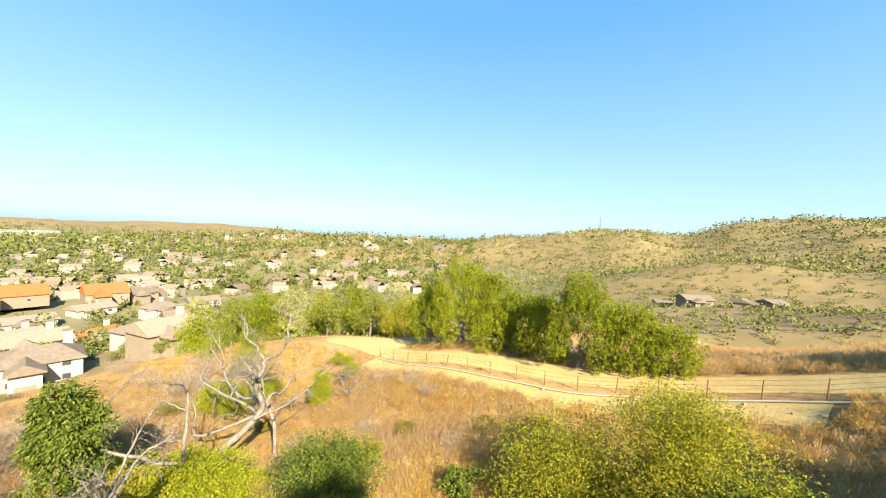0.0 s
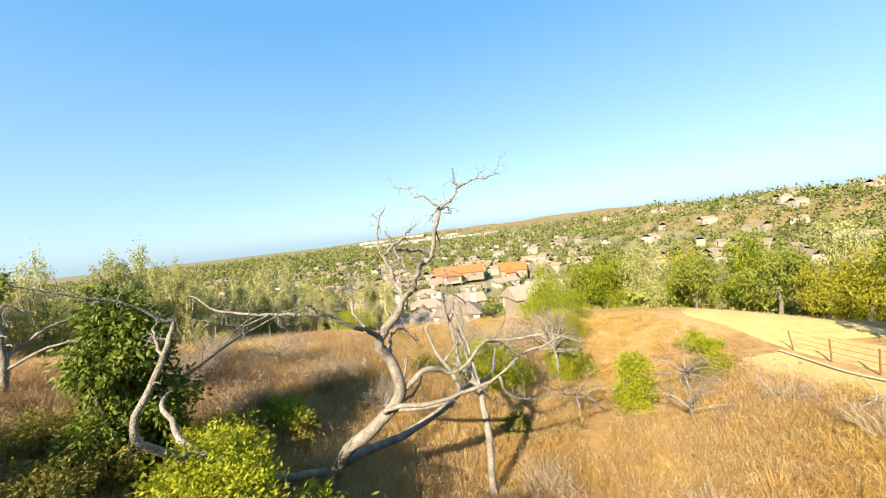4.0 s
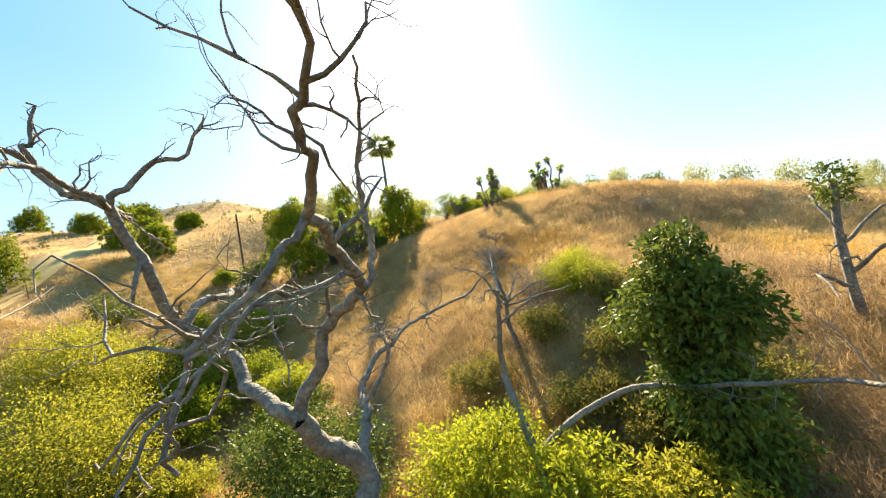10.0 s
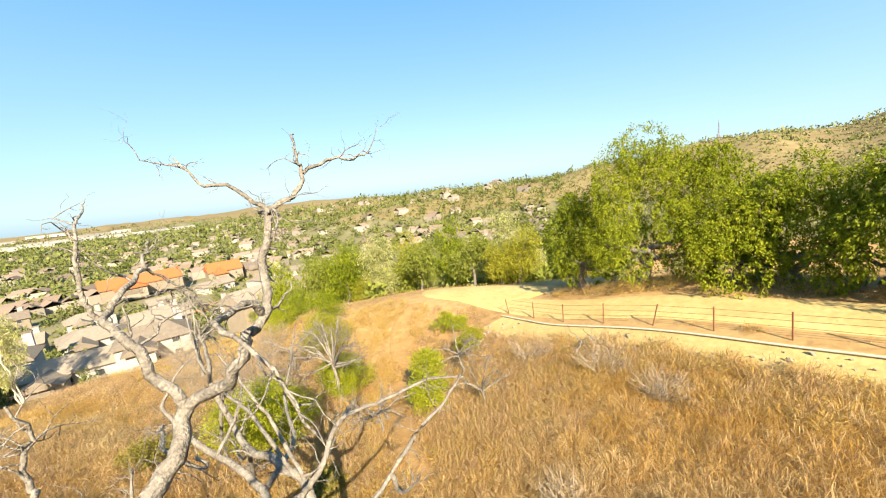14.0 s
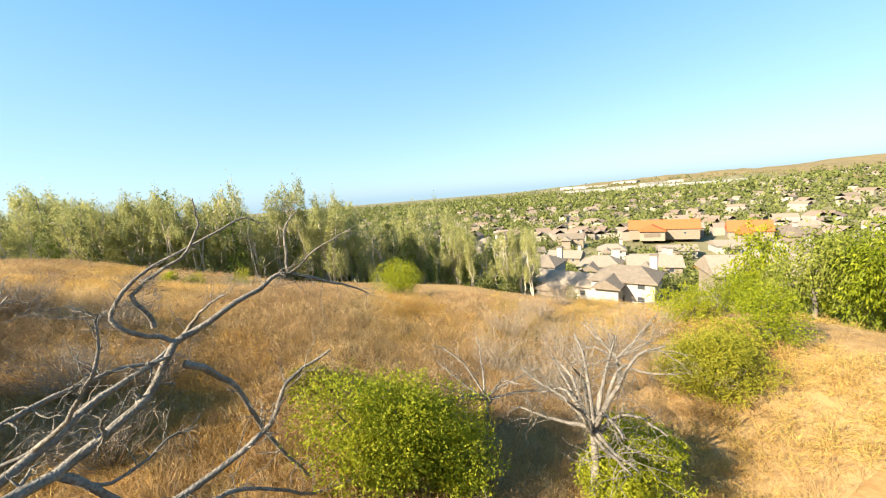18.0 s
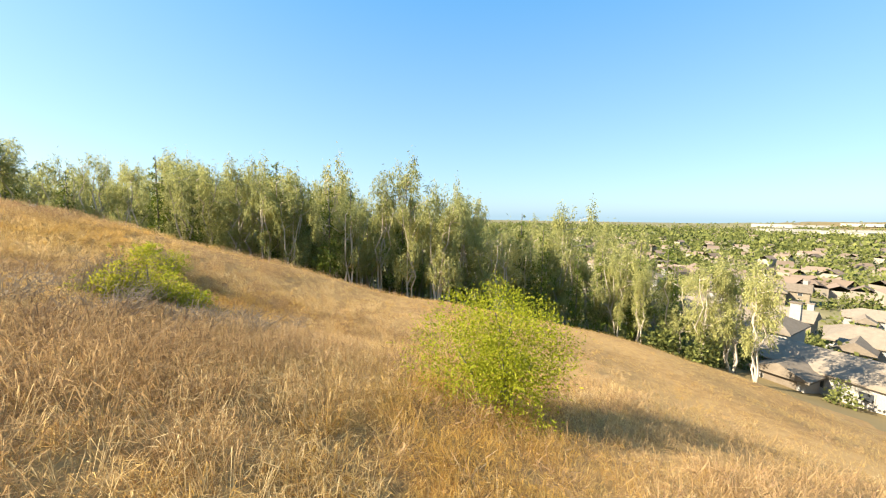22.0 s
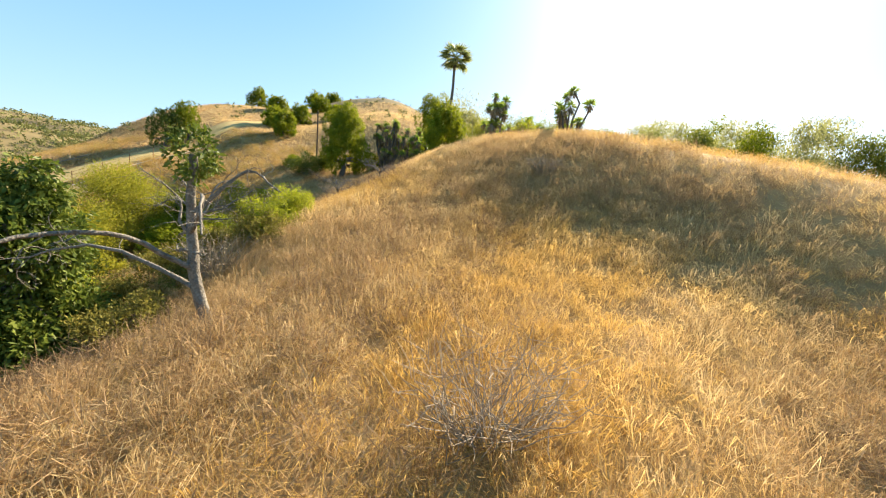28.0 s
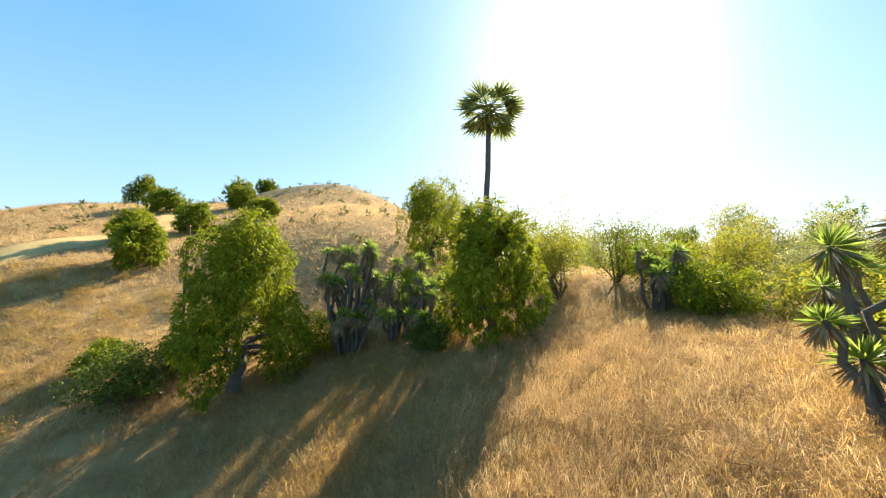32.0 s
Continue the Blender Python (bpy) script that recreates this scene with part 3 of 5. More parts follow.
for i, (x, y, h, w, m) in enumerate(((-46.3, 3.7, 2.5, 1.0, M_GOLD), (-46.9, 2.7, 2.1, 1.0, M_GOLD), (-47.3, 1.7, 1.9, 0.9, M_LIME), (-48.0, 0.7, 1.7, 0.9, M_GOLD), (-47.5, 3.5, 1.5, 1.0, M_GOLD), (-48.2, 2.2, 1.4, 0.9, M_LIME), (-49.0, 0.6, 1.3, 0.8, M_LIME),
                                   (-45.7, 4.7, 1.5, 0.9, M_GOLD), (-49.2, -5.0, 1.9, 0.9, M_LIME), (-48.6, -0.6, 1.2, 0.8, M_GOLD))):
    bush("sage_bush", x, y, h, w, 730 + i, "sprawling sparse yellow green bush in the dry grass", m, 2700, (0.095, 0.04), group="bushes on the slope", shell=0.1, lobes_n=11)
    brush(x + 0.3, y - 0.2, 0.8 * h, 0.9 * w, 1730 + i, "pale bare twigs among the sparse bush")
bush("lime_bush", -7.2, 12.2, 2.4, 1.6, 741, "bright yellow green bush on the lower slope", M_LIME, 16000, (0.11, 0.045), group="bushes on the slope")
bush("dark_bush", -8.9, 12.0, 1.6, 1.1, 742, "dark green shrub on the lower slope", M_DARK, 9000, (0.11, 0.045), group="bushes on the slope")
M_OLIVE = material("olive_brush_leaves", [(0.10, 0.085, 0.02), (0.20, 0.175, 0.035), (0.34, 0.28, 0.06)], 0.6, 0.7, 0, through_light=0.35, island=True)
for i, (x, y, h, w) in enumerate(((-21.7, 4.8, 1.4, 1.4), (-22.5, 7.2, 1.6, 1.5), (-19.7, 6.9, 1.2, 1.3), (-22.5, 9.0, 1.5, 1.4), (-27.4, 13.3, 1.1, 1.2), (-24.2, 9.0, 1.5, 1.3), (-25.6, 6.8, 1.3, 1.3), (-18.4, 9.4, 1.2, 1.4), (-20.2, 13.6, 1.2, 1.2),
                                   (-35.6, 19.4, 1.3, 1.4), (-29.2, 22.6, 1.0, 1.2), (-12.4, 26.4, 0.9, 1.2), (-8.6, 27.6, 0.8, 1.0), (-17.4, 24.6, 0.9, 1.2))):
    bush("weedy_bush", x, y, h, w, 860 + i, "low olive brown weedy bush on the slope", M_OLIVE, 6000, (0.11, 0.036), group="bushes on the slope", shell=0.25, lobes_n=18)
bush("lime_bush", -48.8, -7.8, 1.3, 0.9, 740, "small yellow green bush on the open slope", M_LIME, 3500, (0.11, 0.04), group="bushes on the slope")
bush("dark_bush", -11.6, 19.2, 1.8, 1.3, 77, "small ragged green bush on the slope", M_DARK, 2200, (0.2, 0.08), group="bushes on the slope")
bush("sage_bush", -18.0, 20.3, 1.5, 1.1, 78, "small ragged olive bush in the grass", M_GOLD, 1600, (0.18, 0.07), group="bushes on the slope")
bush("lime_bush", -5.5, -12.7, 2.0, 0.9, 79, "bright lime shrub beside the yuccas", M_LIME, 2500, (0.2, 0.08), group="bushes on the slope")
bush("lime_bush", -52.4, -36.8, 2.6, 2.0, 80, "bright yellow green bush at the wood's edge", M_LIME, 3500, (0.3, 0.12), group="bushes on the slope")
bush("lime_bush", -73, -38, 2.6, 2.4, 81, "yellow green bush at the wood's edge", M_LIME, 3500, (0.3, 0.12), group="bushes on the slope")
bush("lime_bush", -22.5, -32.1, 3.0, 2.2, 82, "bright green bush behind the crest", M_LIME, 3500, (0.3, 0.12), group="bushes on the slope")
for i, (x, y, h, w) in enumerate(((3.6, -17.8, 3.0, 1.5), (5.8, -18.6, 3.2, 1.8), (9.8, -14.4, 4.6, 2.2), (1.6, -16.6, 2.4, 1.6), (12.6, -9.2, 3.4, 1.9), (-28.9, -38.3, 2.4, 1.8), (9.4, -18.6, 4.6, 2.3), (13.6, -0.4, 2.6, 1.6), (-0.6, -19.4, 3.0, 1.8), (12.4, -15.2, 4.4, 2.4), (17.0, -6.0, 2.6, 2.0),
                                   (1.1, 12.0, 2.8, 1.9), (14.0, 9.6, 1.6, 1.3), (9.7, -23.4, 5.0, 2.6), (4.6, -22.6, 4.2, 2.4), (0.4, -24.0, 3.6, 2.2), (4.8, 13.4, 1.8, 1.4), (-1.6, 13.8, 3.0, 2.1), (0.4, 17.2, 3.4, 2.6), (-5.2, 15.4, 2.6, 2.3), (-7.6, 13.6, 1.7, 1.5))):
    bush("crest_bush", x, y, h, w, 90 + i, "dusty green bush on the hill crest", (M_LEAF, M_LEAF, M_GOLD)[i % 3], 6500, (0.17, 0.06), group="bushes on the crest")
for i, (x, y, h, w) in enumerate(((11.4, 8.0, 2.8, 1.7), (2.6, 10.2, 2.2, 1.5), (-3.4, 12.6, 2.6, 1.9), (8.4, -5.4, 1.8, 1.3), (13.8, 6.2, 2.2, 1.5), (-2.6, 16.4, 2.8, 2.0))):
    bush("dark_bush", x, y, h, w, 560 + i, "dense green bush in the shaded gully", (M_DARK, M_LEAF)[i in (1, 2, 5)], 7000, (0.16, 0.06), group="bushes in the gully")


for i, (x, y, h, w, m, what) in enumerate(((-23.3, 12.0, 2.4, 1.8, M_LIME, "yellow green bush under the dead tree"), (-22.3, 14.8, 1.5, 1.5, M_LIME, "low yellow green bush at the dead tree's foot"),
        (-9.6, 17.2, 1.7, 1.5, M_GOLD, "low golden bush on the slope"), (9.4, 18.0, 2.8, 2.0, M_DARK, "dark green bush in the gully"),
        (-30.6, 36.2, 1.4, 1.4, M_GOLD, "low olive bush below the turning place"), 
        (-46.6, 35.6, 2.6, 2.2, M_GOLD, "golden green bush beside the dead shrubs"), (-49.6, 38.6, 3.4, 2.4, M_LEAF, "green bush at the edge of the hollow"), (-53.6, 36.0, 2.8, 2.2, M_LIME, "yellow green bush at the edge of the hollow"),
        (-58.4, 40.0, 3.6, 2.6, M_LEAF, "green bush at the edge of the hollow"), (-25.2, 11.2, 1.8, 1.6, M_GOLD, "low olive bush on the slope"), (-28.2, 12.6, 1.3, 1.4, M_GOLD, "low olive bush on the slope"))):
    bush("round_bush", x, y, h, w, 600 + i, what, m, 7000, (0.14, 0.055), group="bushes on the slope")


# ---- eucalyptus wood below the slope ----
def gum_tree(seed, h, w, n=5200):
    rng = np.random.default_rng(seed)
    t = new("eucalyptus")
    tagged(t, "tall slender eucalyptus with a thin olive crown", "tree", "eucalyptus wood")
    stems, lobes = [], []
    for s in range(3):
        foot = rng.normal(0, 0.35, 3) * (1, 1, 0)
        head = np.array((*rng.normal(0, w * 0.4, 2), h * rng.uniform(0.75, 0.95)))
        line = bend(rng, foot, head, 7, 0.03)
        part("stem", stick_mesh("stem", [(line, (0.011 * h, 0.004 * h))], M_PALE, 6), t)
        for q in range(7):
            a = line[rng.integers(2, 7)]
            b = a + np.array((*rng.normal(0, w * 0.4, 2), rng.uniform(0.4, 2.2)))
            stems.append((bend(rng, a, b, 4, 0.1), (0.004 * h, 0.0015 * h)))
            lobes.append((*b, *(w * rng.uniform(0.17, 0.34, 3) * (1, 1, 2.0))))
    part("branch_mass", stick_mesh("branch_mass", stems, M_PALE, 4), t, kind="stuff")
    v, f = foliage(rng, lobes, n, 0.42, 0.11, 1.1, 0.2)
    part("crown", mesh_np("crown", v, f, [M_EUC]), t)
    return t


def conifer(seed, h, w, n=2400):
    rng = np.random.default_rng(seed)
    t = new("conifer")
    tagged(t, "dark pointed conifer above the wood", "tree", "conifers in the wood")
    part("trunk", stick_mesh("trunk", [(((0, 0, 0), (0, 0, h * 0.5), (0, 0, h * 0.98)), (0.014 * h, 0.003 * h))], M_BARK, 6), t)
    lobes = [(*(rng.normal(0, 0.35 * w, 2) * (1 - z)), h * (0.2 + 0.8 * z), *(np.array((1, 1, 0.9)) * w * (0.75 * (1 - z) + 0.12))) for z in np.linspace(0, 0.97, 16)]
    v, f = foliage(rng, lobes, n, 0.45, 0.16, 0.2, 0.3)
    part("crown", mesh_np("crown", v, f, [M_DARK]), t)
    return t


gums = [gum_tree(200 + i, 16, 3.3 + 0.3 * (i % 2)) for i in range(6)]
cones = [conifer(230 + i, 16, 2.6) for i in range(2)]
rng = np.random.default_rng(5)
WOOD = spline([(14, -66), (-8, -62), (-25, -60), (-45, -57), (-62, -51), (-74, -41), (-84, -28), (-93, -13), (-101, 4), (-110, 22)], 8)
spots = []
for i in range(230):
    c = WOOD[rng.integers(0, len(WOOD))]
    back = abs(rng.normal(0, 16))
    spots.append((c[0] + rng.normal(0, 3) - back * 0.75, c[1] + rng.normal(0, 3) - back * 0.7, back))
NEAR_WOOD = spline([(-22, -48), (-34, -46), (-48, -43), (-62, -38), (-76, -28), (-86, -14)], 8)
for i in range(52):
    c = NEAR_WOOD[rng.integers(0, len(NEAR_WOOD))]
    spots.append((c[0] + rng.normal(0, 2.5), c[1] + rng.normal(0, 2.5), 0.5))
for i in range(70):
    a, r = radians(rng.uniform(-166, -108)), rng.uniform(50, 92)
    spots.append((-5 - r * math.sin(a), r * math.cos(a), -1))
for x, y in ((-124, -48), (-97, -78), (-65, -62), (-21, -66), (-118, -40), (-104, -66)):
    spots.append((x, y, -2))
used = set()
for i, (x, y, back) in enumerate(spots):
    if math.hypot(x + 112, y + 64) < 9:
        continue
    pine = back == -2 or i % 5 == 4 and back >= 0
    proto = cones[i % 2] if pine else gums[i % 6]
    z = up(x, y, -0.2)
    if back == -1:
        tall = rng.uniform(4.8, 7.2)
    else:
        top_z = -3.6 - 11.9 * float(smooth(-38, 8, y)) + rng.uniform(-5.0, 1.2) + (2.0 if pine else 0)
        tall = min(24, max(6, top_z - z))
    s, q = tall / (18.5 if pine else 17), rng.uniform(0.85, 1.25)
    w = s ** 0.6 * q * (0.82 if back >= 0 else 1)
    m = pose(x, y, z, 0, 0, rng.uniform(0, 360)) @ Matrix.Diagonal((w, w, s, 1))
    if proto.name in used:
        again(proto, m)
    else:
        used.add(proto.name)
        proto.matrix_basis = m


# ---- palm and yuccas ----
def fan_mesh(rng):
    vs = []
    d = []
    for a in np.linspace(-1.25, 1.25, 15):
        vs.append((0.55, 0, 0))
        d.append((0.75 * math.cos(a), 0.75 * math.sin(a), -0.18 + rng.normal(0, 0.05)))
    v, f = blades(np.array(vs), np.array(d), np.full(15, 0.075))
    sv, sf = tube([(0, 0, 0), (0.3, 0, 0.03), (0.6, 0, 0)], (0.02, 0.015), 4)
    return mesh_np("frond", *join([(v, f), (sv, sf)]), [M_PALM])


palm = thing("fan_palm", 10.6, -9.6, up(10.6, -9.6, -0.1), "tall slender fan palm on the hill crest", "palm tree")
crown_z = 9.5 - up(10.6, -9.6, -0.1)
rng = np.random.default_rng(9)
part("trunk", stick_mesh("trunk", [(bend(rng, (0, 0, 0), (-0.3, 0, crown_z), 8, 0.002), (0.22, 0.15))], M_BARK, 10), palm)
fan = fan_mesh(rng)
for i in range(44):
    el, az = math.degrees(math.asin(rng.uniform(-0.75, 0.97))), i * 137.5
    o = part("frond", fan, palm)
    o.matrix_basis = Matrix.Translation((-0.3, 0, crown_z)) @ pose(0, 0, 0, 0, -el, az) @ Matrix.Scale(rng.uniform(1.5, 1.95), 4)
skirt_v, skirt_f = blades(np.array((-0.3, 0, crown_z)) + units(rng, 60) * 0.15, units(rng, 60) * 0.35 + np.array((0, 0, -0.9)), np.full(60, 0.07))
part("skirt", mesh_np("skirt", skirt_v, skirt_f, [M_SKIRT]), palm, "hanging dead brown fronds")

ros_rng = np.random.default_rng(10)
rd = units(ros_rng, 95)
rd[:, 2] = np.abs(rd[:, 2]) * 1.1 - 0.35
rosette = mesh_np("rosette", *blades(rd * 0.06, rd * ros_rng.uniform(0.5, 0.72, 95)[:, None], np.full(95, 0.07)), [M_YUCCA])
sk = units(ros_rng, 60)
sk[:, 2] = -np.abs(sk[:, 2]) - 0.5
skirt = mesh_np("skirt", *blades(sk * 0.08, sk * 0.42, np.full(60, 0.06)), [M_SKIRT])


def yucca(x, y, h, heads, spread, seed, label):
    rng = np.random.default_rng(seed)
    t = thing("yucca", x, y, up(x, y, -0.1), label, "yucca", "yuccas on the hill")
    for i in range(heads):
        a, q = rng.uniform(0, 2 * np.pi), math.sqrt(rng.random()) * spread
        hh = h * rng.uniform(0.3, 1.0) if i else h
        tip = np.array((q * math.cos(a), q * math.sin(a), hh))
        part("trunk", stick_mesh("trunk", [(bend(rng, (tip[0] * 0.4, tip[1] * 0.4, 0), tip, 5, 0.06), (0.1, 0.07))], M_BARK, 6), t)
        for part_name, me, s in (("rosette", rosette, rng.uniform(0.75, 1.1)), ("skirt", skirt, rng.uniform(0.8, 1.4))):
            o = part(part_name, me, t, "dead grey leaves below the rosette" if me == skirt else "", kind="stuff")
            o.matrix_basis = Matrix.Translation(tip) @ pose(0, 0, 0, *rng.normal(0, 22, 2), rng.uniform(0, 360)) @ Matrix.Scale(s, 4)
    return t


yucca(-9.4, -15.0, 1.3 - up(-9.4, -15.0), 10, 1.5, 301, "tall many-headed yucca on the crest")
yucca(-5.7, -9.8, 1.0 - up(-5.7, -9.8), 12, 1.1, 302, "yucca clump on the grassy crest")
yucca(-3.6, -15.0, 2.4, 9, 1.2, 303, "low spiky yucca clump on the crest")
yucca(12.8, -2.0, 1.1 - up(12.8, -2.0), 26, 1.9, 304, "broad dense yucca thicket beside the gully")
yucca(11.6, -4.6, 0.5 - up(11.6, -4.6), 18, 1.5, 305, "low dense yucca thicket beside the gully")
yucca(9.6, -5.6, -0.6 - up(9.6, -5.6), 10, 1.1, 306, "yucca thicket below the palm")
yucca(4.4, -16.2, 3.2, 9, 1.0, 307, "yucca among bushes on the crest")


# ---- dead trees ----
def dead_from(name, x, y, z, limbs, label, seed, twig=1.0, group="dead trees"):
    """limbs: name, line in world metres, two radii, how many twigs."""
    rng = np.random.default_rng(seed)
    t = thing(name, x, y, z, label, "dead tree", group)
    for limb_name, line, radii, count in limbs:
        pts = spline(np.array(line, float) - (x, y, z), 5)
        wave = rng.normal(0, 0.05, pts.shape)
        wave[1:-1] = (wave[:-2] + wave[1:-1] + wave[2:]) / 3
        pts[1:-1] += wave[1:-1]
        sticks = [(pts, radii)]
        for i in range(count):
            u = rng.uniform(0.35, 1.0)
            k = min(len(pts) - 2, int(u * (len(pts) - 1)))
            way = pts[k + 1] - pts[k]
            way = way / np.linalg.norm(way) + rng.normal(0, 0.75, 3)
            sticks += twig_sticks(rng, pts[k], way, twig * rng.uniform(0.4, 1.15) * (1.7 if count > 13 else 1), max(0.011, radii[1] * 0.6), 2 if i % 2 else 1)
        part(limb_name, stick_mesh(limb_name, sticks, M_DEAD, 7), t)
    return t


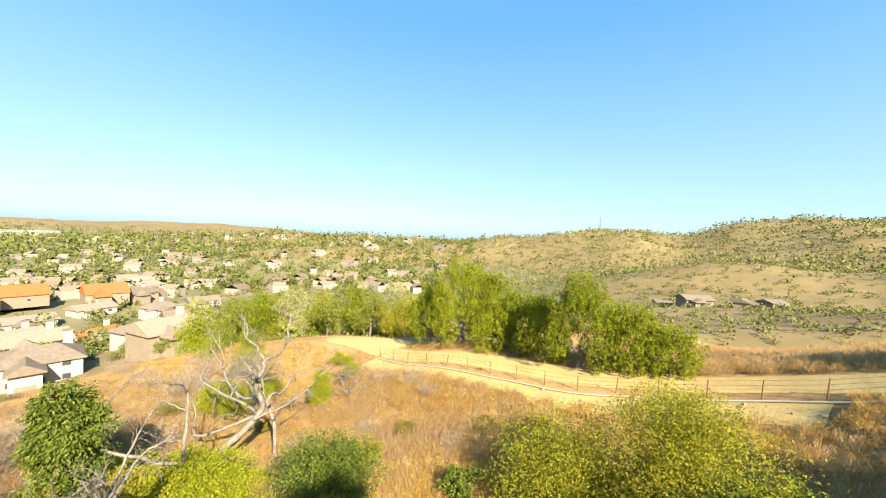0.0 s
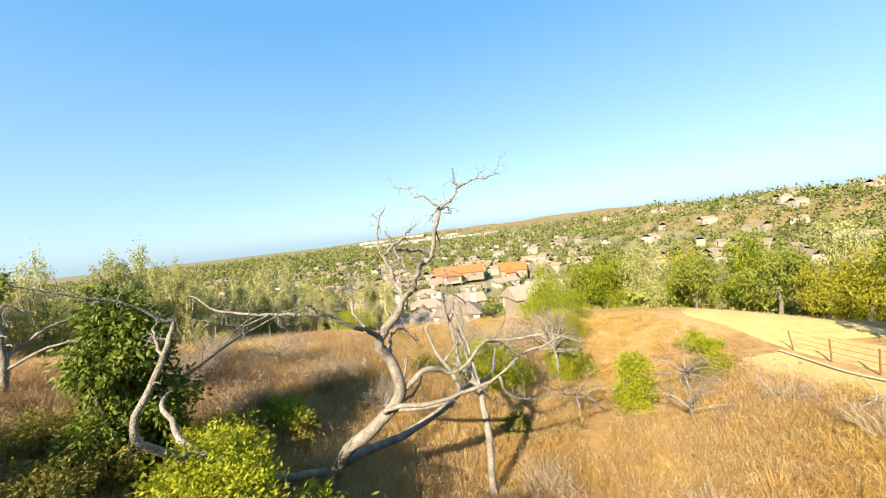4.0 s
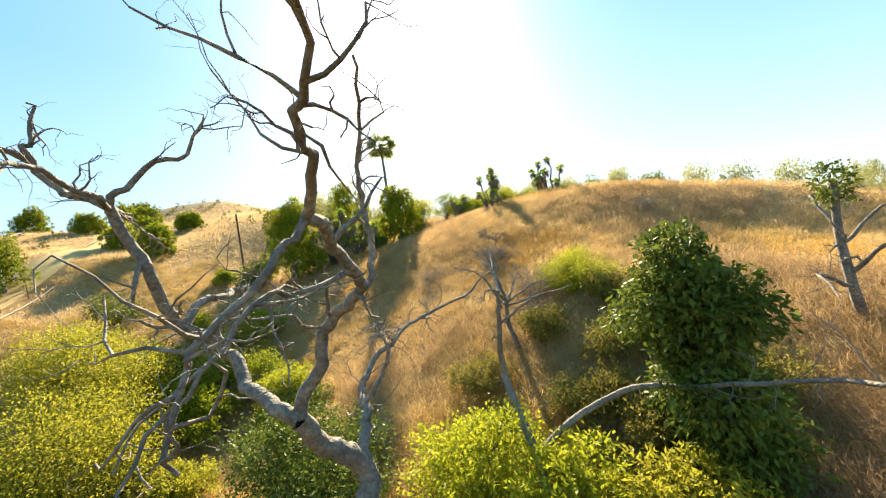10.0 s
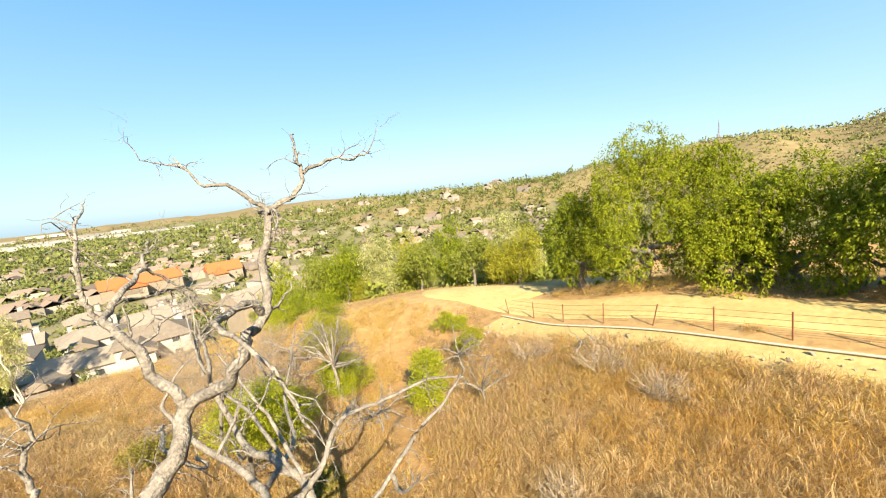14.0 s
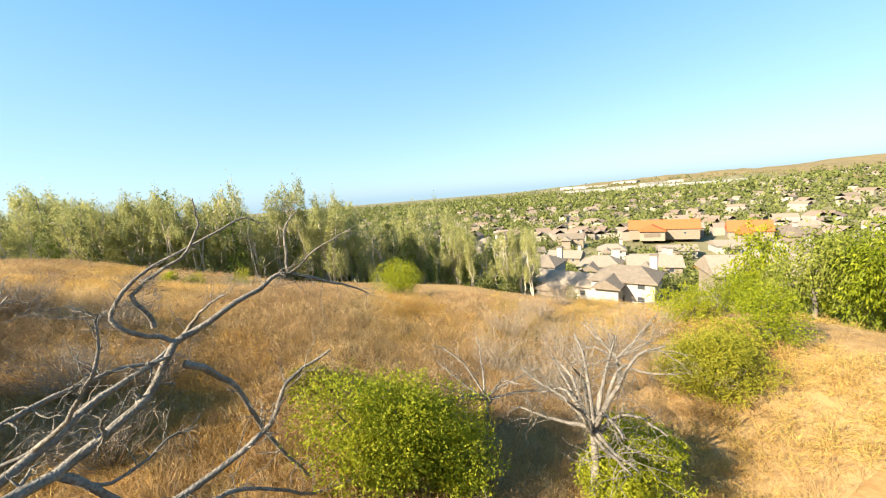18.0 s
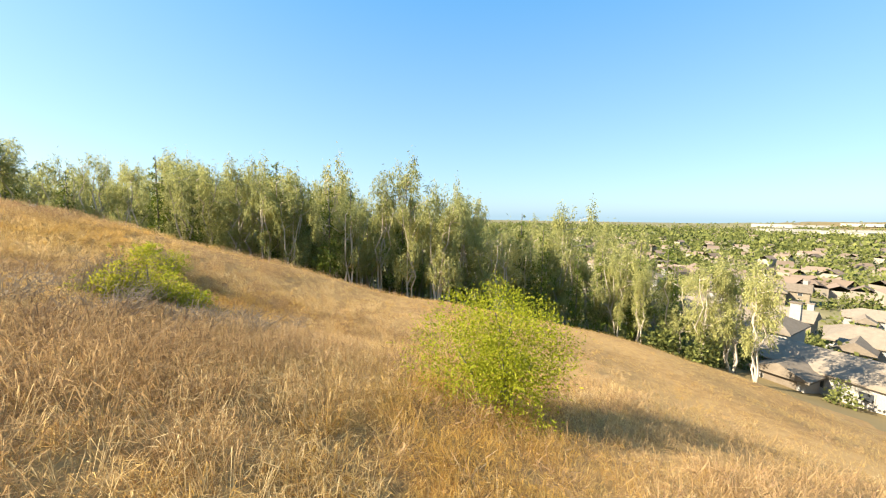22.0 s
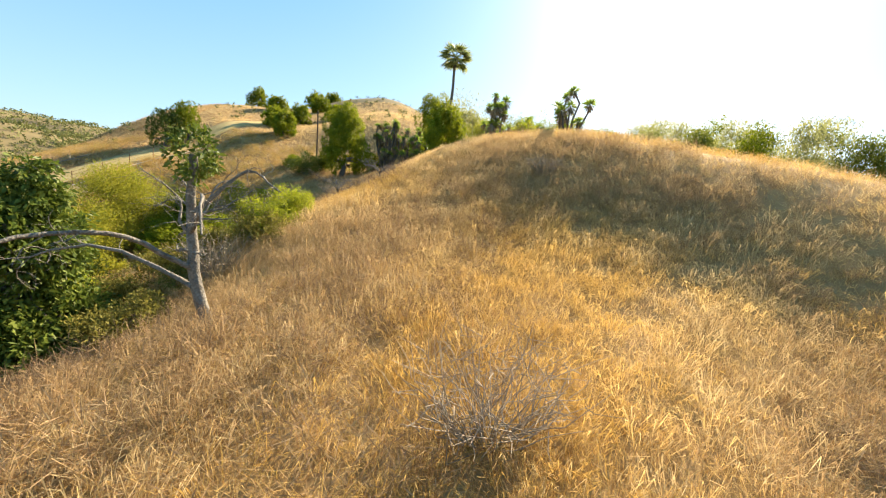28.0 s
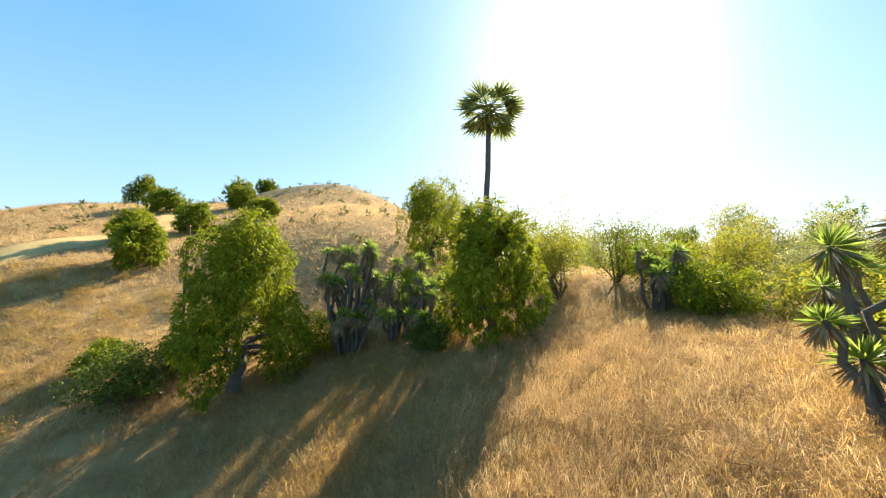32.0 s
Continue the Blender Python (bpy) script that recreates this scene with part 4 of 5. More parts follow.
zA = up(-24.9, 14.6, -0.3)
dead_from("dead_tree", -24.9, 14.6, zA, [
    ("trunk", [(-24.9, 14.6, zA), (-24.3, 15.2, -13.6), (-23.5, 16.3, -12.4), (-23.1, 17.1, -11.4), (-23.3, 16.9, -10.5), (-23.15, 16.7, -9.85), (-23.3, 17.1, -9.4), (-23.5, 17.5, -8.9)], (0.22, 0.1), 1),
    ("limb", [(-23.5, 17.5, -8.9), (-23.1, 17.7, -8.7), (-22.6, 17.8, -8.4), (-22.4, 17.95, -8.0), (-22.5, 18.2, -7.75), (-22.75, 18.45, -7.1), (-22.8, 18.7, -6.5)], (0.085, 0.05), 3),
    ("limb", [(-22.8, 18.7, -6.5), (-22.6, 19.0, -6.3), (-22.6, 19.2, -6.0), (-22.66, 19.2, -5.8), (-22.63, 19.17, -5.45)], (0.045, 0.012), 4),
    ("limb", [(-22.6, 19.2, -6.0), (-22.5, 19.6, -5.85), (-22.38, 19.97, -5.83), (-22.3, 20.3, -5.7)], (0.03, 0.01), 5),
    ("limb", [(-22.8, 18.7, -6.5), (-23.0, 18.4, -6.15), (-23.2, 18.1, -6.0), (-23.35, 17.92, -5.7)], (0.036, 0.01), 5),
    ("limb", [(-22.8, 18.7, -6.5), (-23.3, 18.9, -6.45), (-23.8, 19.2, -6.4), (-24.1, 19.3, -6.6)], (0.034, 0.01), 6),
    ("limb", [(-22.8, 18.7, -6.5), (-22.5, 18.6, -6.45), (-22.1, 18.35, -6.7)], (0.028, 0.01), 6),
    ("limb", [(-22.5, 18.2, -7.75), (-22.2, 17.8, -7.5), (-21.84, 17.5, -7.48), (-21.4, 17.25, -7.4), (-20.9, 17.3, -7.6), (-20.65, 17.5, -8.35)], (0.05, 0.012), 12),
    ("limb", [(-23.5, 17.5, -8.9), (-23.7, 17.35, -8.5), (-23.89, 17.26, -8.0), (-24.2, 17.15, -7.85), (-24.56, 17.11, -7.66), (-24.9, 17.5, -7.4), (-25.42, 17.96, -7.19)], (0.075, 0.04), 4),
    ("limb", [(-25.42, 17.96, -7.19), (-25.8, 18.1, -7.0), (-26.2, 18.25, -6.95), (-26.67, 18.43, -6.9)], (0.035, 0.01), 8),
    ("limb", [(-24.56, 17.11, -7.66), (-24.6, 17.0, -7.2), (-24.61, 17.02, -6.76), (-25.0, 17.2, -6.4), (-25.4, 17.44, -6.05)], (0.038, 0.01), 7),
    ("limb", [(-25.42, 17.96, -7.19), (-25.5, 18.3, -7.5), (-25.62, 18.6, -7.8), (-25.66, 18.7, -8.2)], (0.026, 0.01), 7),
    ("limb", [(-24.7, 17.3, -7.55), (-25.1, 17.9, -7.6), (-25.3, 18.4, -7.75), (-25.35, 18.7, -8.1)], (0.026, 0.01), 7),
    ("limb", [(-23.89, 17.26, -8.0), (-24.1, 17.8, -7.8), (-24.0, 18.2, -7.75)], (0.022, 0.009), 6),
    ("limb", [(-23.15, 16.7, -9.85), (-22.9, 16.5, -9.55), (-22.69, 16.33, -9.36), (-22.4, 16.15, -9.3), (-22.18, 15.98, -9.08), (-22.1, 15.3, -8.7), (-21.8, 14.35, -8.5), (-22.0, 13.4, -8.35), (-22.3, 12.6, -7.9)], (0.08, 0.018), 14),
    ("limb", [(-22.69, 16.33, -9.36), (-22.9, 16.1, -9.0), (-23.1, 16.1, -8.7), (-23.19, 16.15, -8.35), (-23.15, 16.1, -7.95)], (0.045, 0.011), 10),
    ("limb", [(-22.1, 15.3, -8.7), (-21.7, 15.2, -8.4), (-21.3, 15.0, -8.5)], (0.03, 0.01), 8),
    ("limb", [(-21.8, 14.35, -8.5), (-21.4, 13.8, -8.6), (-20.9, 13.4, -8.3)], (0.03, 0.01), 8),
    ("limb", [(-23.35, 16.9, -10.55), (-23.8, 17.0, -10.1), (-24.17, 17.27, -9.93), (-24.5, 17.5, -10.1), (-24.6, 17.87, -10.5), (-25.0, 17.9, -10.5)], (0.065, 0.018), 9),
    ("limb", [(-24.4, 17.45, -10.0), (-25.0, 17.5, -9.9), (-25.69, 17.72, -10.0), (-26.4, 17.8, -10.4)], (0.04, 0.012), 10),
    ("limb", [(-23.1, 17.12, -11.36), (-23.2, 17.8, -11.0), (-23.4, 18.4, -11.15), (-23.46, 18.81, -11.34), (-23.5, 19.3, -11.0), (-23.57, 19.86, -10.6), (-23.2, 20.7, -10.55), (-22.6, 21.5, -10.4), (-22.3, 22.3, -10.7)], (0.085, 0.022), 14),
    ("limb", [(-23.57, 19.86, -10.6), (-24.1, 20.5, -10.9), (-24.4, 21.0, -11.6)], (0.05, 0.014), 10),
    ("limb", [(-23.15, 17.0, -11.7), (-23.6, 17.5, -11.75), (-24.2, 17.8, -11.6), (-24.9, 17.9, -11.2)], (0.05, 0.014), 9),
    ("limb", [(-23.3, 16.6, -12.0), (-22.93, 16.73, -11.75), (-22.5, 18.3, -11.6), (-22.24, 19.69, -11.13), (-21.93, 20.58, -10.5), (-21.88, 21.6, -10.2)], (0.08, 0.02), 12),
    ("limb", [(-22.24, 19.69, -11.13), (-22.3, 20.0, -11.8), (-22.6, 20.8, -12.2)], (0.05, 0.014), 9),
    ("limb", [(-24.6, 14.9, -14.0), (-25.0, 17.0, -13.7), (-25.36, 18.86, -13.2), (-27.0, 17.6, -13.9), (-28.11, 16.67, -14.0), (-29.29, 17.49, -13.7), (-30.3, 18.0, -12.9)], (0.15, 0.03), 20),
    ("limb", [(-25.36, 18.86, -13.2), (-26.8, 19.6, -13.4), (-28.57, 19.35, -12.9), (-30.0, 19.2, -12.5), (-31.31, 19.16, -12.1), (-31.6, 19.8, -11.4), (-31.78, 20.49, -11.0)], (0.12, 0.02), 22),
    ("limb", [(-26.8, 19.6, -13.4), (-28.4, 21.4, -13.8), (-30.44, 22.46, -13.4), (-30.66, 23.09, -12.4), (-31.4, 23.6, -12.0)], (0.09, 0.02), 16),
    ("limb", [(-28.57, 19.35, -12.9), (-28.9, 20.2, -12.2), (-29.2, 20.6, -11.2), (-29.3, 20.6, -10.6)], (0.05, 0.014), 12),
    ("limb", [(-24.8, 14.5, -14.2), (-23.6, 13.4, -13.2), (-22.57, 12.43, -11.9), (-21.8, 11.9, -11.1), (-21.4, 11.65, -10.33), (-21.9, 12.1, -9.2), (-22.2, 12.3, -8.4)], (0.13, 0.05), 7),
    ("limb", [(-22.2, 12.3, -8.4), (-21.6, 11.6, -7.8), (-20.8, 10.6, -7.2)], (0.045, 0.012), 12),
    ("limb", [(-21.9, 12.1, -9.2), (-22.6, 11.6, -8.7), (-23.5, 11.3, -8.5)], (0.04, 0.012), 10),
    ("limb", [(-22.57, 12.43, -11.9), (-23.2, 11.5, -11.3), (-24.18, 10.81, -10.9), (-25.4, 10.6, -10.8), (-26.8, 11.4, -10.3), (-28.2, 12.8, -9.7), (-29.04, 14.2, -9.5)], (0.085, 0.016), 18),
], "tall bleached dead tree with crooked bare limbs", 400, 0.62)

zS = up(-27.9, 4.5, -0.2)
stub_tree = dead_from("dead_stub", -27.9, 4.5, zS, [
    ("trunk", [(-27.90, 4.2, zS), (-27.8, 4.6, zS + 2), (-27.9, 4.5, -7.2)], (0.14, 0.08), 4),
    ("limb", [(-27.85, 4.6, zS + 1.6), (-28.70, 5.7, zS + 2.4), (-30.10, 6.7, zS + 2.2), (-31.10, 7.1, zS + 1.6)], (0.06, 0.018), 12),
    ("limb", [(-27.85, 4.6, zS + 2.4), (-28.90, 3.9, zS + 3.2), (-30.20, 3.5, zS + 2.7)], (0.05, 0.015), 10),
    ("limb", [(-27.85, 4.6, zS + 1.2), (-27.30, 6.5, zS + 1.9), (-27.50, 8.1, zS + 1.6)], (0.06, 0.015), 11),
    ("limb", [(-27.85, 4.6, zS + 2.8), (-27.40, 3.6, zS + 3.8), (-28.00, 2.8, zS + 3.4)], (0.05, 0.015), 8),

], "broken dead trunk with drooping bare branches", 401, 0.9)
part("leaf_tuft", mesh_np("leaf_tuft", *foliage(rng, [(0, 0, -7.2 - zS, 0.4, 0.4, 0.5)], 700, 0.14, 0.06), [M_DARK]), stub_tree, "last tuft of green leaves")


def dead_tree(x, y, h, spread, seed, label, n=6, name="dead_tree"):
    rng = np.random.default_rng(seed)
    z = up(x, y, -0.2)
    top = (x + rng.normal(0, 0.2), y + rng.normal(0, 0.2), z + h * 0.5)
    limbs = [("trunk", [(x, y, z), ((x + top[0]) / 2 + 0.15, (y + top[1]) / 2, z + h * 0.25), top], (0.026 * h, 0.017 * h), 2)]
    for i in range(n):
        a = i * 2.4 + rng.normal(0, 0.3)
        s = rng.uniform(0.6, 1.0) * spread
        start = np.array((x, y, z)) * (1 - 0.9) + np.array(top) * 0.9 if i % 2 else np.array(top)
        end = np.array((x + s * math.cos(a), y + s * math.sin(a), z + h * rng.uniform(0.5, 1.0)))
        mid = (start + end) / 2 + np.array((0, 0, h * rng.uniform(-0.05, 0.14)))
        limbs.append(("limb", [start, mid, end], (0.013 * h, 0.004 * h), 11))
    return dead_from(name, x, y, z, limbs, label, seed, 0.28 * h)


dead_tree(-36.0, 28.8, 5.6, 2.6, 410, "pale dead tree with fine grey twigs", 16)
dead_tree(-42.9, 30.3, 4.2, 2.6, 411, "grey leafless tree in the hollow", 9)
dead_tree(-29.4, 33.0, 3.4, 2.4, 412, "pale dead shrub below the turning place", 9)
dead_tree(-26.6, 30.2, 2.6, 2.0, 413, "dead brush with bleached limbs", 7)
dead_tree(-19.0, 7.6, 4.0, 2.3, 415, "crooked grey dead tree above the lime bush", 8)
dead_tree(-30.4, 26.9, 3.0, 2.2, 416, "leaning dead tree beside the hollow", 7)
dead_tree(-37.8, 25.4, 3.6, 2.6, 417, "pale dead shrub with twisted limbs", 9)


for i, (x, y, h, w) in enumerate(((-42.5, 24.5, 2.2, 2.0), (-45.7, 27.6, 2.4, 2.2), (-47.8, 30.8, 2.2, 2.2), (-51.0, 32.9, 2.4, 2.4), (-44.2, 33.9, 2.0, 2.0), (-25.4, 34.1, 1.4, 1.6), (-21.3, 32.7, 1.3, 1.6), (-18.9, 30.8, 1.1, 1.3), (-33.4, 15.0, 1.5, 1.6), (-31.3, 9.0, 1.6, 1.6), (-28.7, 11.2, 1.5, 1.5), (-18.5, 5.0, 1.8, 1.6), (-23.5, 5.7, 1.6, 1.5), (-32.2, -0.8, 1.5, 1.5), (0.8, 13.1, 2.2, 1.6), (-3.9, 13.1, 1.7, 1.5), (5.0, 9.4, 1.5, 1.3), (-40.5, 2.5, 1.1, 1.4), (-37.5, 7.2, 1.1, 1.3), (-52.0, 3.3, 1.0, 1.4), (-24.8, 22.0, 1.2, 1.4), (-20.9, 25.1, 1.1, 1.2), (-13.7, 23.2, 1.0, 1.1), (-57.0, 27.5, 2.2, 2.2), (-50.6, 26.0, 1.8, 1.8), (-19.7, -7.7, 1.1, 1.2), (-13.5, 1.3, 1.1, 1.2), (1.7, 4.2, 1.3, 1.3))):
    brush(x, y, h, w, 500 + i, "tangled grey leafless shrub in dry grass")

rng = np.random.default_rng(12)
logs = thing("brush_pile", -21.9, 34.6, up(-21.9, 34.6), "heap of cut dead branches below the fence", "brush pile")
for i in range(9):
    a, b = rng.normal(0, 1.1, 3) * (1, 0.6, 0) + (0, 0, 0.1), rng.normal(0, 1.3, 3) * (1, 0.6, 0) + (0, 0, 0.5)
    part("branch", stick_mesh("branch", [(bend(rng, a, b, 5, 0.08), (0.06, 0.02))] + twig_sticks(rng, b, b - a, 0.8, 0.02, 1), M_DEAD, 6), logs)
fallen = thing("fallen_log", 10.2, 33.4, up(10.2, 33.4, 0.12), "weathered fallen log beside the road", "log")
part("log", stick_mesh("log", [(((0, 0, 0), (1.5, 0.2, 0.1), (3, -0.1, 0.3)), (0.2, 0.12))], M_DEAD, 9), fallen)
part("branch_stub", stick_mesh("branch_stub", [(((1.4, 0.2, 0.1), (1.8, 0.7, 0.6)), (0.08, 0.04))], M_DEAD, 6), fallen)

# posts, pole and tower
for x, y, h, r, label in ((16.2, 7.2, 2.3 - up(16.2, 7.2), 0.11, "dark weathered wooden post in the gully"), (88, 15, 5.5, 0.14, "thin wooden utility pole on the hilltop")):
    t = thing("wooden_post", x, y, up(x, y, -0.2), label, "post")
    part("shaft", stick_mesh("shaft", [(((0, 0, 0), (0, 0, h * 0.5), (0.03, 0, h)), (r, r * 0.8))], M_WOODPOST, 8), t)
    part("cap", stick_mesh("cap", [(((0.03, 0, h - 0.05), (0.03, 0, h), (0.03, 0, h + 0.04)), (r, r * 0.6))], M_RUST, 8), t)
tower = thing("lattice_tower", 12, 555, up(12, 555), "slim steel lattice mast on the far ridge", "mast")
for k, (a, b) in enumerate(((1.2, 1.2), (-1.2, 1.2), (0, -1.4))):
    part("leg", stick_mesh("leg", [(((a, b, 0), (a * 0.4, b * 0.4, 11), (0, 0, 22)), (0.18, 0.1))], M_RUST, 4), tower)
for z in range(2, 22, 3):
    s = 1.2 * (1 - z / 24)
    part("brace", stick_mesh("brace", [(((s, s, z), (-s, s, z + 1.5), (0, -s * 1.2, z), (s, s, z + 1.5)), (0.09, 0.09))], M_RUST, 4), tower)


# ---- houses ----
def box(cx, cy, z0, sx, sy, h):
    x, y = sx / 2, sy / 2
    v = np.array([(cx + a * x, cy + b * y, z0 + c * h) for c in (0, 1) for a, b in ((-1, -1), (1, -1), (1, 1), (-1, 1))])
    return v, np.array([(0, 3, 2, 1), (4, 5, 6, 7), (0, 1, 5, 4), (1, 2, 6, 5), (2, 3, 7, 6), (3, 0, 4, 7)])


def gable(sx, sy, z, rise, over=0.6, thick=0.25, hip=0.0):
    """A ridged roof with thickness along x."""
    x, y = sx / 2 + over, sy / 2 + over
    r = x - hip
    v = [(-x, -y, z), (x, -y, z), (x, y, z), (-x, y, z), (-r, 0, z + rise), (r, 0, z + rise)]
    v += [(a, b, c - thick) for a, b, c in v[:4]]
    f = [(0, 1, 5, 4), (2, 3, 4, 5), (1, 2, 5, 5), (3, 0, 4, 4), (0, 6, 7, 1), (1, 7, 8, 2), (2, 8, 9, 3), (3, 9, 6, 0), (6, 9, 8, 7)]
    me = bpy.data.meshes.new("roof")
    me.from_pydata(v, [], [tuple(dict.fromkeys(q)) for q in f])
    return me


def house(sx, sy, h, rise, wall, roof, label, chimney=True, hip=0.0, two=True):
    t = new("house")
    tagged(t, label, "house", "houses below the slope")
    body = part("wall", mesh_np("walls", *box(0, 0, -2, sx, sy, h + 2), [wall]), t)
    if hip == 0:
        g = bpy.data.meshes.new("gable_wall")
        q = sx / 2 - 0.02
        g.from_pydata([(-q, -sy / 2, h - 0.05), (-q, sy / 2, h - 0.05), (-q, 0, h + rise * 0.92), (q, -sy / 2, h - 0.05), (q, sy / 2, h - 0.05), (q, 0, h + rise * 0.92)], [], [(0, 2, 1), (3, 4, 5)])
        g.materials.append(wall)
        part("gable_wall", g, t)
    rm = gable(sx, sy, h, rise, hip=hip)
    rm.materials.append(roof)
    part("roof", rm, t)
    wing = gable(sy * 0.62, sx * 0.36, h - 0.5, rise * 0.7, hip=0.0)
    wing.materials.append(roof)
    o = part("wing_roof", wing, t)
    o.matrix_basis = pose(-sx * 0.16, -sy * 0.62, 0, 0, 0, 90)
    part("wing_wall", mesh_np("wing_wall", *box(-sx * 0.16, -sy * 0.6, -2, sx * 0.36, sy * 0.6, h + 1.45), [wall]), t)
    part("garage_door", mesh_np("garage_door", *box(-sx * 0.16, -sy * 0.9 - 0.02, 0, sx * 0.24, 0.1, 2.2), [M_GREYROOF]), t)
    if chimney:
        part("chimney", mesh_np("chimney", *box(sx * 0.36, sy * 0.56, -1, 1.5, 1.1, h + rise + 2.2), [M_WHITE]), t, "white rendered chimney")
        part("chimney_cap", mesh_np("chimney_cap", *box(sx * 0.36, sy * 0.56, h + rise + 1.2, 1.8, 1.4, 0.25), [M_GREYROOF]), t)
    for side in (-1, 1):
        for lvl in ((1.0, 3.7) if two else (1.0,)):
            for q in (-0.32, 0.0, 0.3):
                w = part("window", mesh_np("window", *box(q * sx, side * (sy / 2 + 0.01), lvl, 1.5, 0.12, 1.3), [M_WHITE]), t)
                part("pane", mesh_np("pane", *box(q * sx, side * (sy / 2 + 0.06), lvl + 0.12, 1.26, 0.08, 1.06), [M_GLASS]), w)
    for q in (-0.25, 0.25):
        w = part("window", mesh_np("window", *box(sx / 2 + 0.01, q * sy, 1.0, 0.12, 1.5, 1.3), [M_WHITE]), t)
        part("pane", mesh_np("pane", *box(sx / 2 + 0.06, q * sy, 1.12, 0.08, 1.26, 1.06), [M_GLASS]), w)
    return t


protos = [house(14, 9, 5.4, 2.6, M_STUCCO, M_GREYROOF, "two-storey cream house with a weathered roof"),
          house(12, 10, 5.2, 2.4, M_WHITE, M_GREYROOF, "white stucco house with a grey hipped roof", hip=4.0),
          house(13, 9, 3.2, 2.2, M_STUCCO, M_TILE, "low cream house with a clay tile roof", two=False, hip=3.0),
          house(15, 10, 3.2, 2.0, M_WHITE, M_GREYROOF, "low white house with a brown roof", chimney=False, two=False)]
lots = [(-150, 53, 0, 80), (-152, 76, 3, 85), (-133, 20, 1, 70), (-118, 29, 3, 60), (-150, 38, 1, 75), (-110, 40, 1, 70), (-98, 58, 0, 85), (-122, 66, 1, 90), (-169, 78, 2, 100), (-196, 27, 0, 75), (-174, 40, 1, 80), (-178, 58, 0, 95),
        (-142, 8, 1, 40), (-165, 10, 3, 60), (-186, 4, 0, 90), (-215, 48, 1, 85), (-218, 76, 3, 90), (-165, 104, 0, 70), (-195, 112, 1, 85), (-225, 100, 3, 95), (-160, -14, 1, 50),
        (-190, -22, 0, 70), (-225, 8, 3, 100), (-250, 30, 0, 85), (-245, -20, 1, 75), (-205, 140, 3, 80), (-240, 128, 0, 100), (-270, 150, 1, 80), (-275, 96, 0, 95)]
done = set()
rng = np.random.default_rng(14)
for x, y, k, a in lots:
    m = pose(x, y, up(x, y, 0.3), 0, 0, a + rng.uniform(-8, 8))
    if k in done:
        copy_thing(protos[k], m)
    else:
        done.add(k)
        protos[k].matrix_basis = m
redhall = house(34, 14, 4.0, 4.5, M_STUCCO, M_TILE, "long low hall with an orange tile roof", chimney=False, two=False)
redhall.matrix_basis = pose(-262, 80, up(-262, 80, 4.0), 0, 0, 80)
hall2 = copy_thing(redhall, pose(-240, 112, up(-240, 112, 4.0), 0, 0, 75) @ Matrix.Diagonal((0.5, 1, 1, 1)))
quarry = house(9, 6, 3.0, 1.2, M_STUCCO, M_GREYROOF, "low pale outbuilding in the dry valley", chimney=False, two=False)
quarry.matrix_basis = pose(30, 150, up(30, 150, 0.2), 0, 0, 20)
for x, y, a, k in ((42, 146, 70, 0.7), (22, 158, 10, 0.6), (52, 152, 40, 0.8)):
    copy_thing(quarry, pose(x, y, up(x, y, 0.2), 0, 0, a) @ Matrix.Scale(k, 4))
for i in range(16):
    x, y = -1750 - rng.uniform(0, 700), 330 + rng.uniform(-260, 330)
    t = thing("warehouse", x, y, up(x, y, -1), "long white warehouse far off on the plain", "warehouse", "warehouses on the plain", rng.uniform(60, 110))
    sx, sy, h = rng.uniform(60, 160), rng.uniform(40, 70), rng.uniform(11, 17)
    part("wall", mesh_np("walls", *box(0, 0, 0, sx, sy, h), [M_WHITE]), t)
    part("roof", mesh_np("roof", *box(0, 0, h, sx + 1, sy + 1, 1.2), [M_WHITE]), t)
    for q in (-0.3, 0.0, 0.3):
        part("loading_door", mesh_np("loading_door", *box(q * sx, -sy / 2 - 0.1, 0.5, 6, 0.4, 6), [M_GLASS]), t)


# ---- far cover: valley trees, town roofs, hill scrub ----
def clump_field(name, xs, ys, size, per, mat, label, seed, flat=0.8, leaf=0.55, slim=0.8):
    rng = np.random.default_rng(seed)
    n = len(xs)
    zs = land(xs, ys)
    s = size * rng.uniform(0.6, 1.4, n)
    k = np.repeat(np.arange(n), per)
    o = units(rng, n * per)
    o[:, 2] = np.abs(o[:, 2])
    c = np.stack([xs[k], ys[k], zs[k]], 1) + o * s[k][:, None] * (0.75, 0.75, flat * 1.5) * rng.uniform(0.3, 1, (n * per, 1))
    d = (o * 0.45 + units(rng, n * per)) * s[k][:, None] * leaf
    v, f = blades(c, d, s[k] * leaf * slim)
    ob = new(name, mesh_np(name, v, f, [mat]))
    return tagged(ob, label, "trees", kind="stuff")


rng = np.random.default_rng(15)
for near, far, n, base, per, name, leaf in ((132, 330, 1100, 3.6, 84, "suburb_trees", 0.24), (300, 720, 3600, 4.6, 26, "suburb_trees", 0.34), (640, 2500, 9000, 7.6, 11, "valley_trees", 0.42)):
    a = np.radians(rng.uniform(14, 150, n))
    r = near + (far - near) * rng.random(n) ** 1.3
    fx, fy = -r * np.sin(a) - 10, r * np.cos(a)
    keep = (np.hypot(fx + 255, fy - 85) > 28)
    clump_field(name, fx[keep], fy[keep], base + 0.0022 * r[keep], per, M_FAR, "green trees spread over the suburban valley", 16, 0.8, leaf)
fx, fy = rng.uniform(-185, -104, 330), rng.uniform(4, 100, 330)
keep = np.ones(330, bool)
for hx, hy, hk, ha in lots:
    keep &= np.hypot(fx - hx, fy - hy) > 9.5
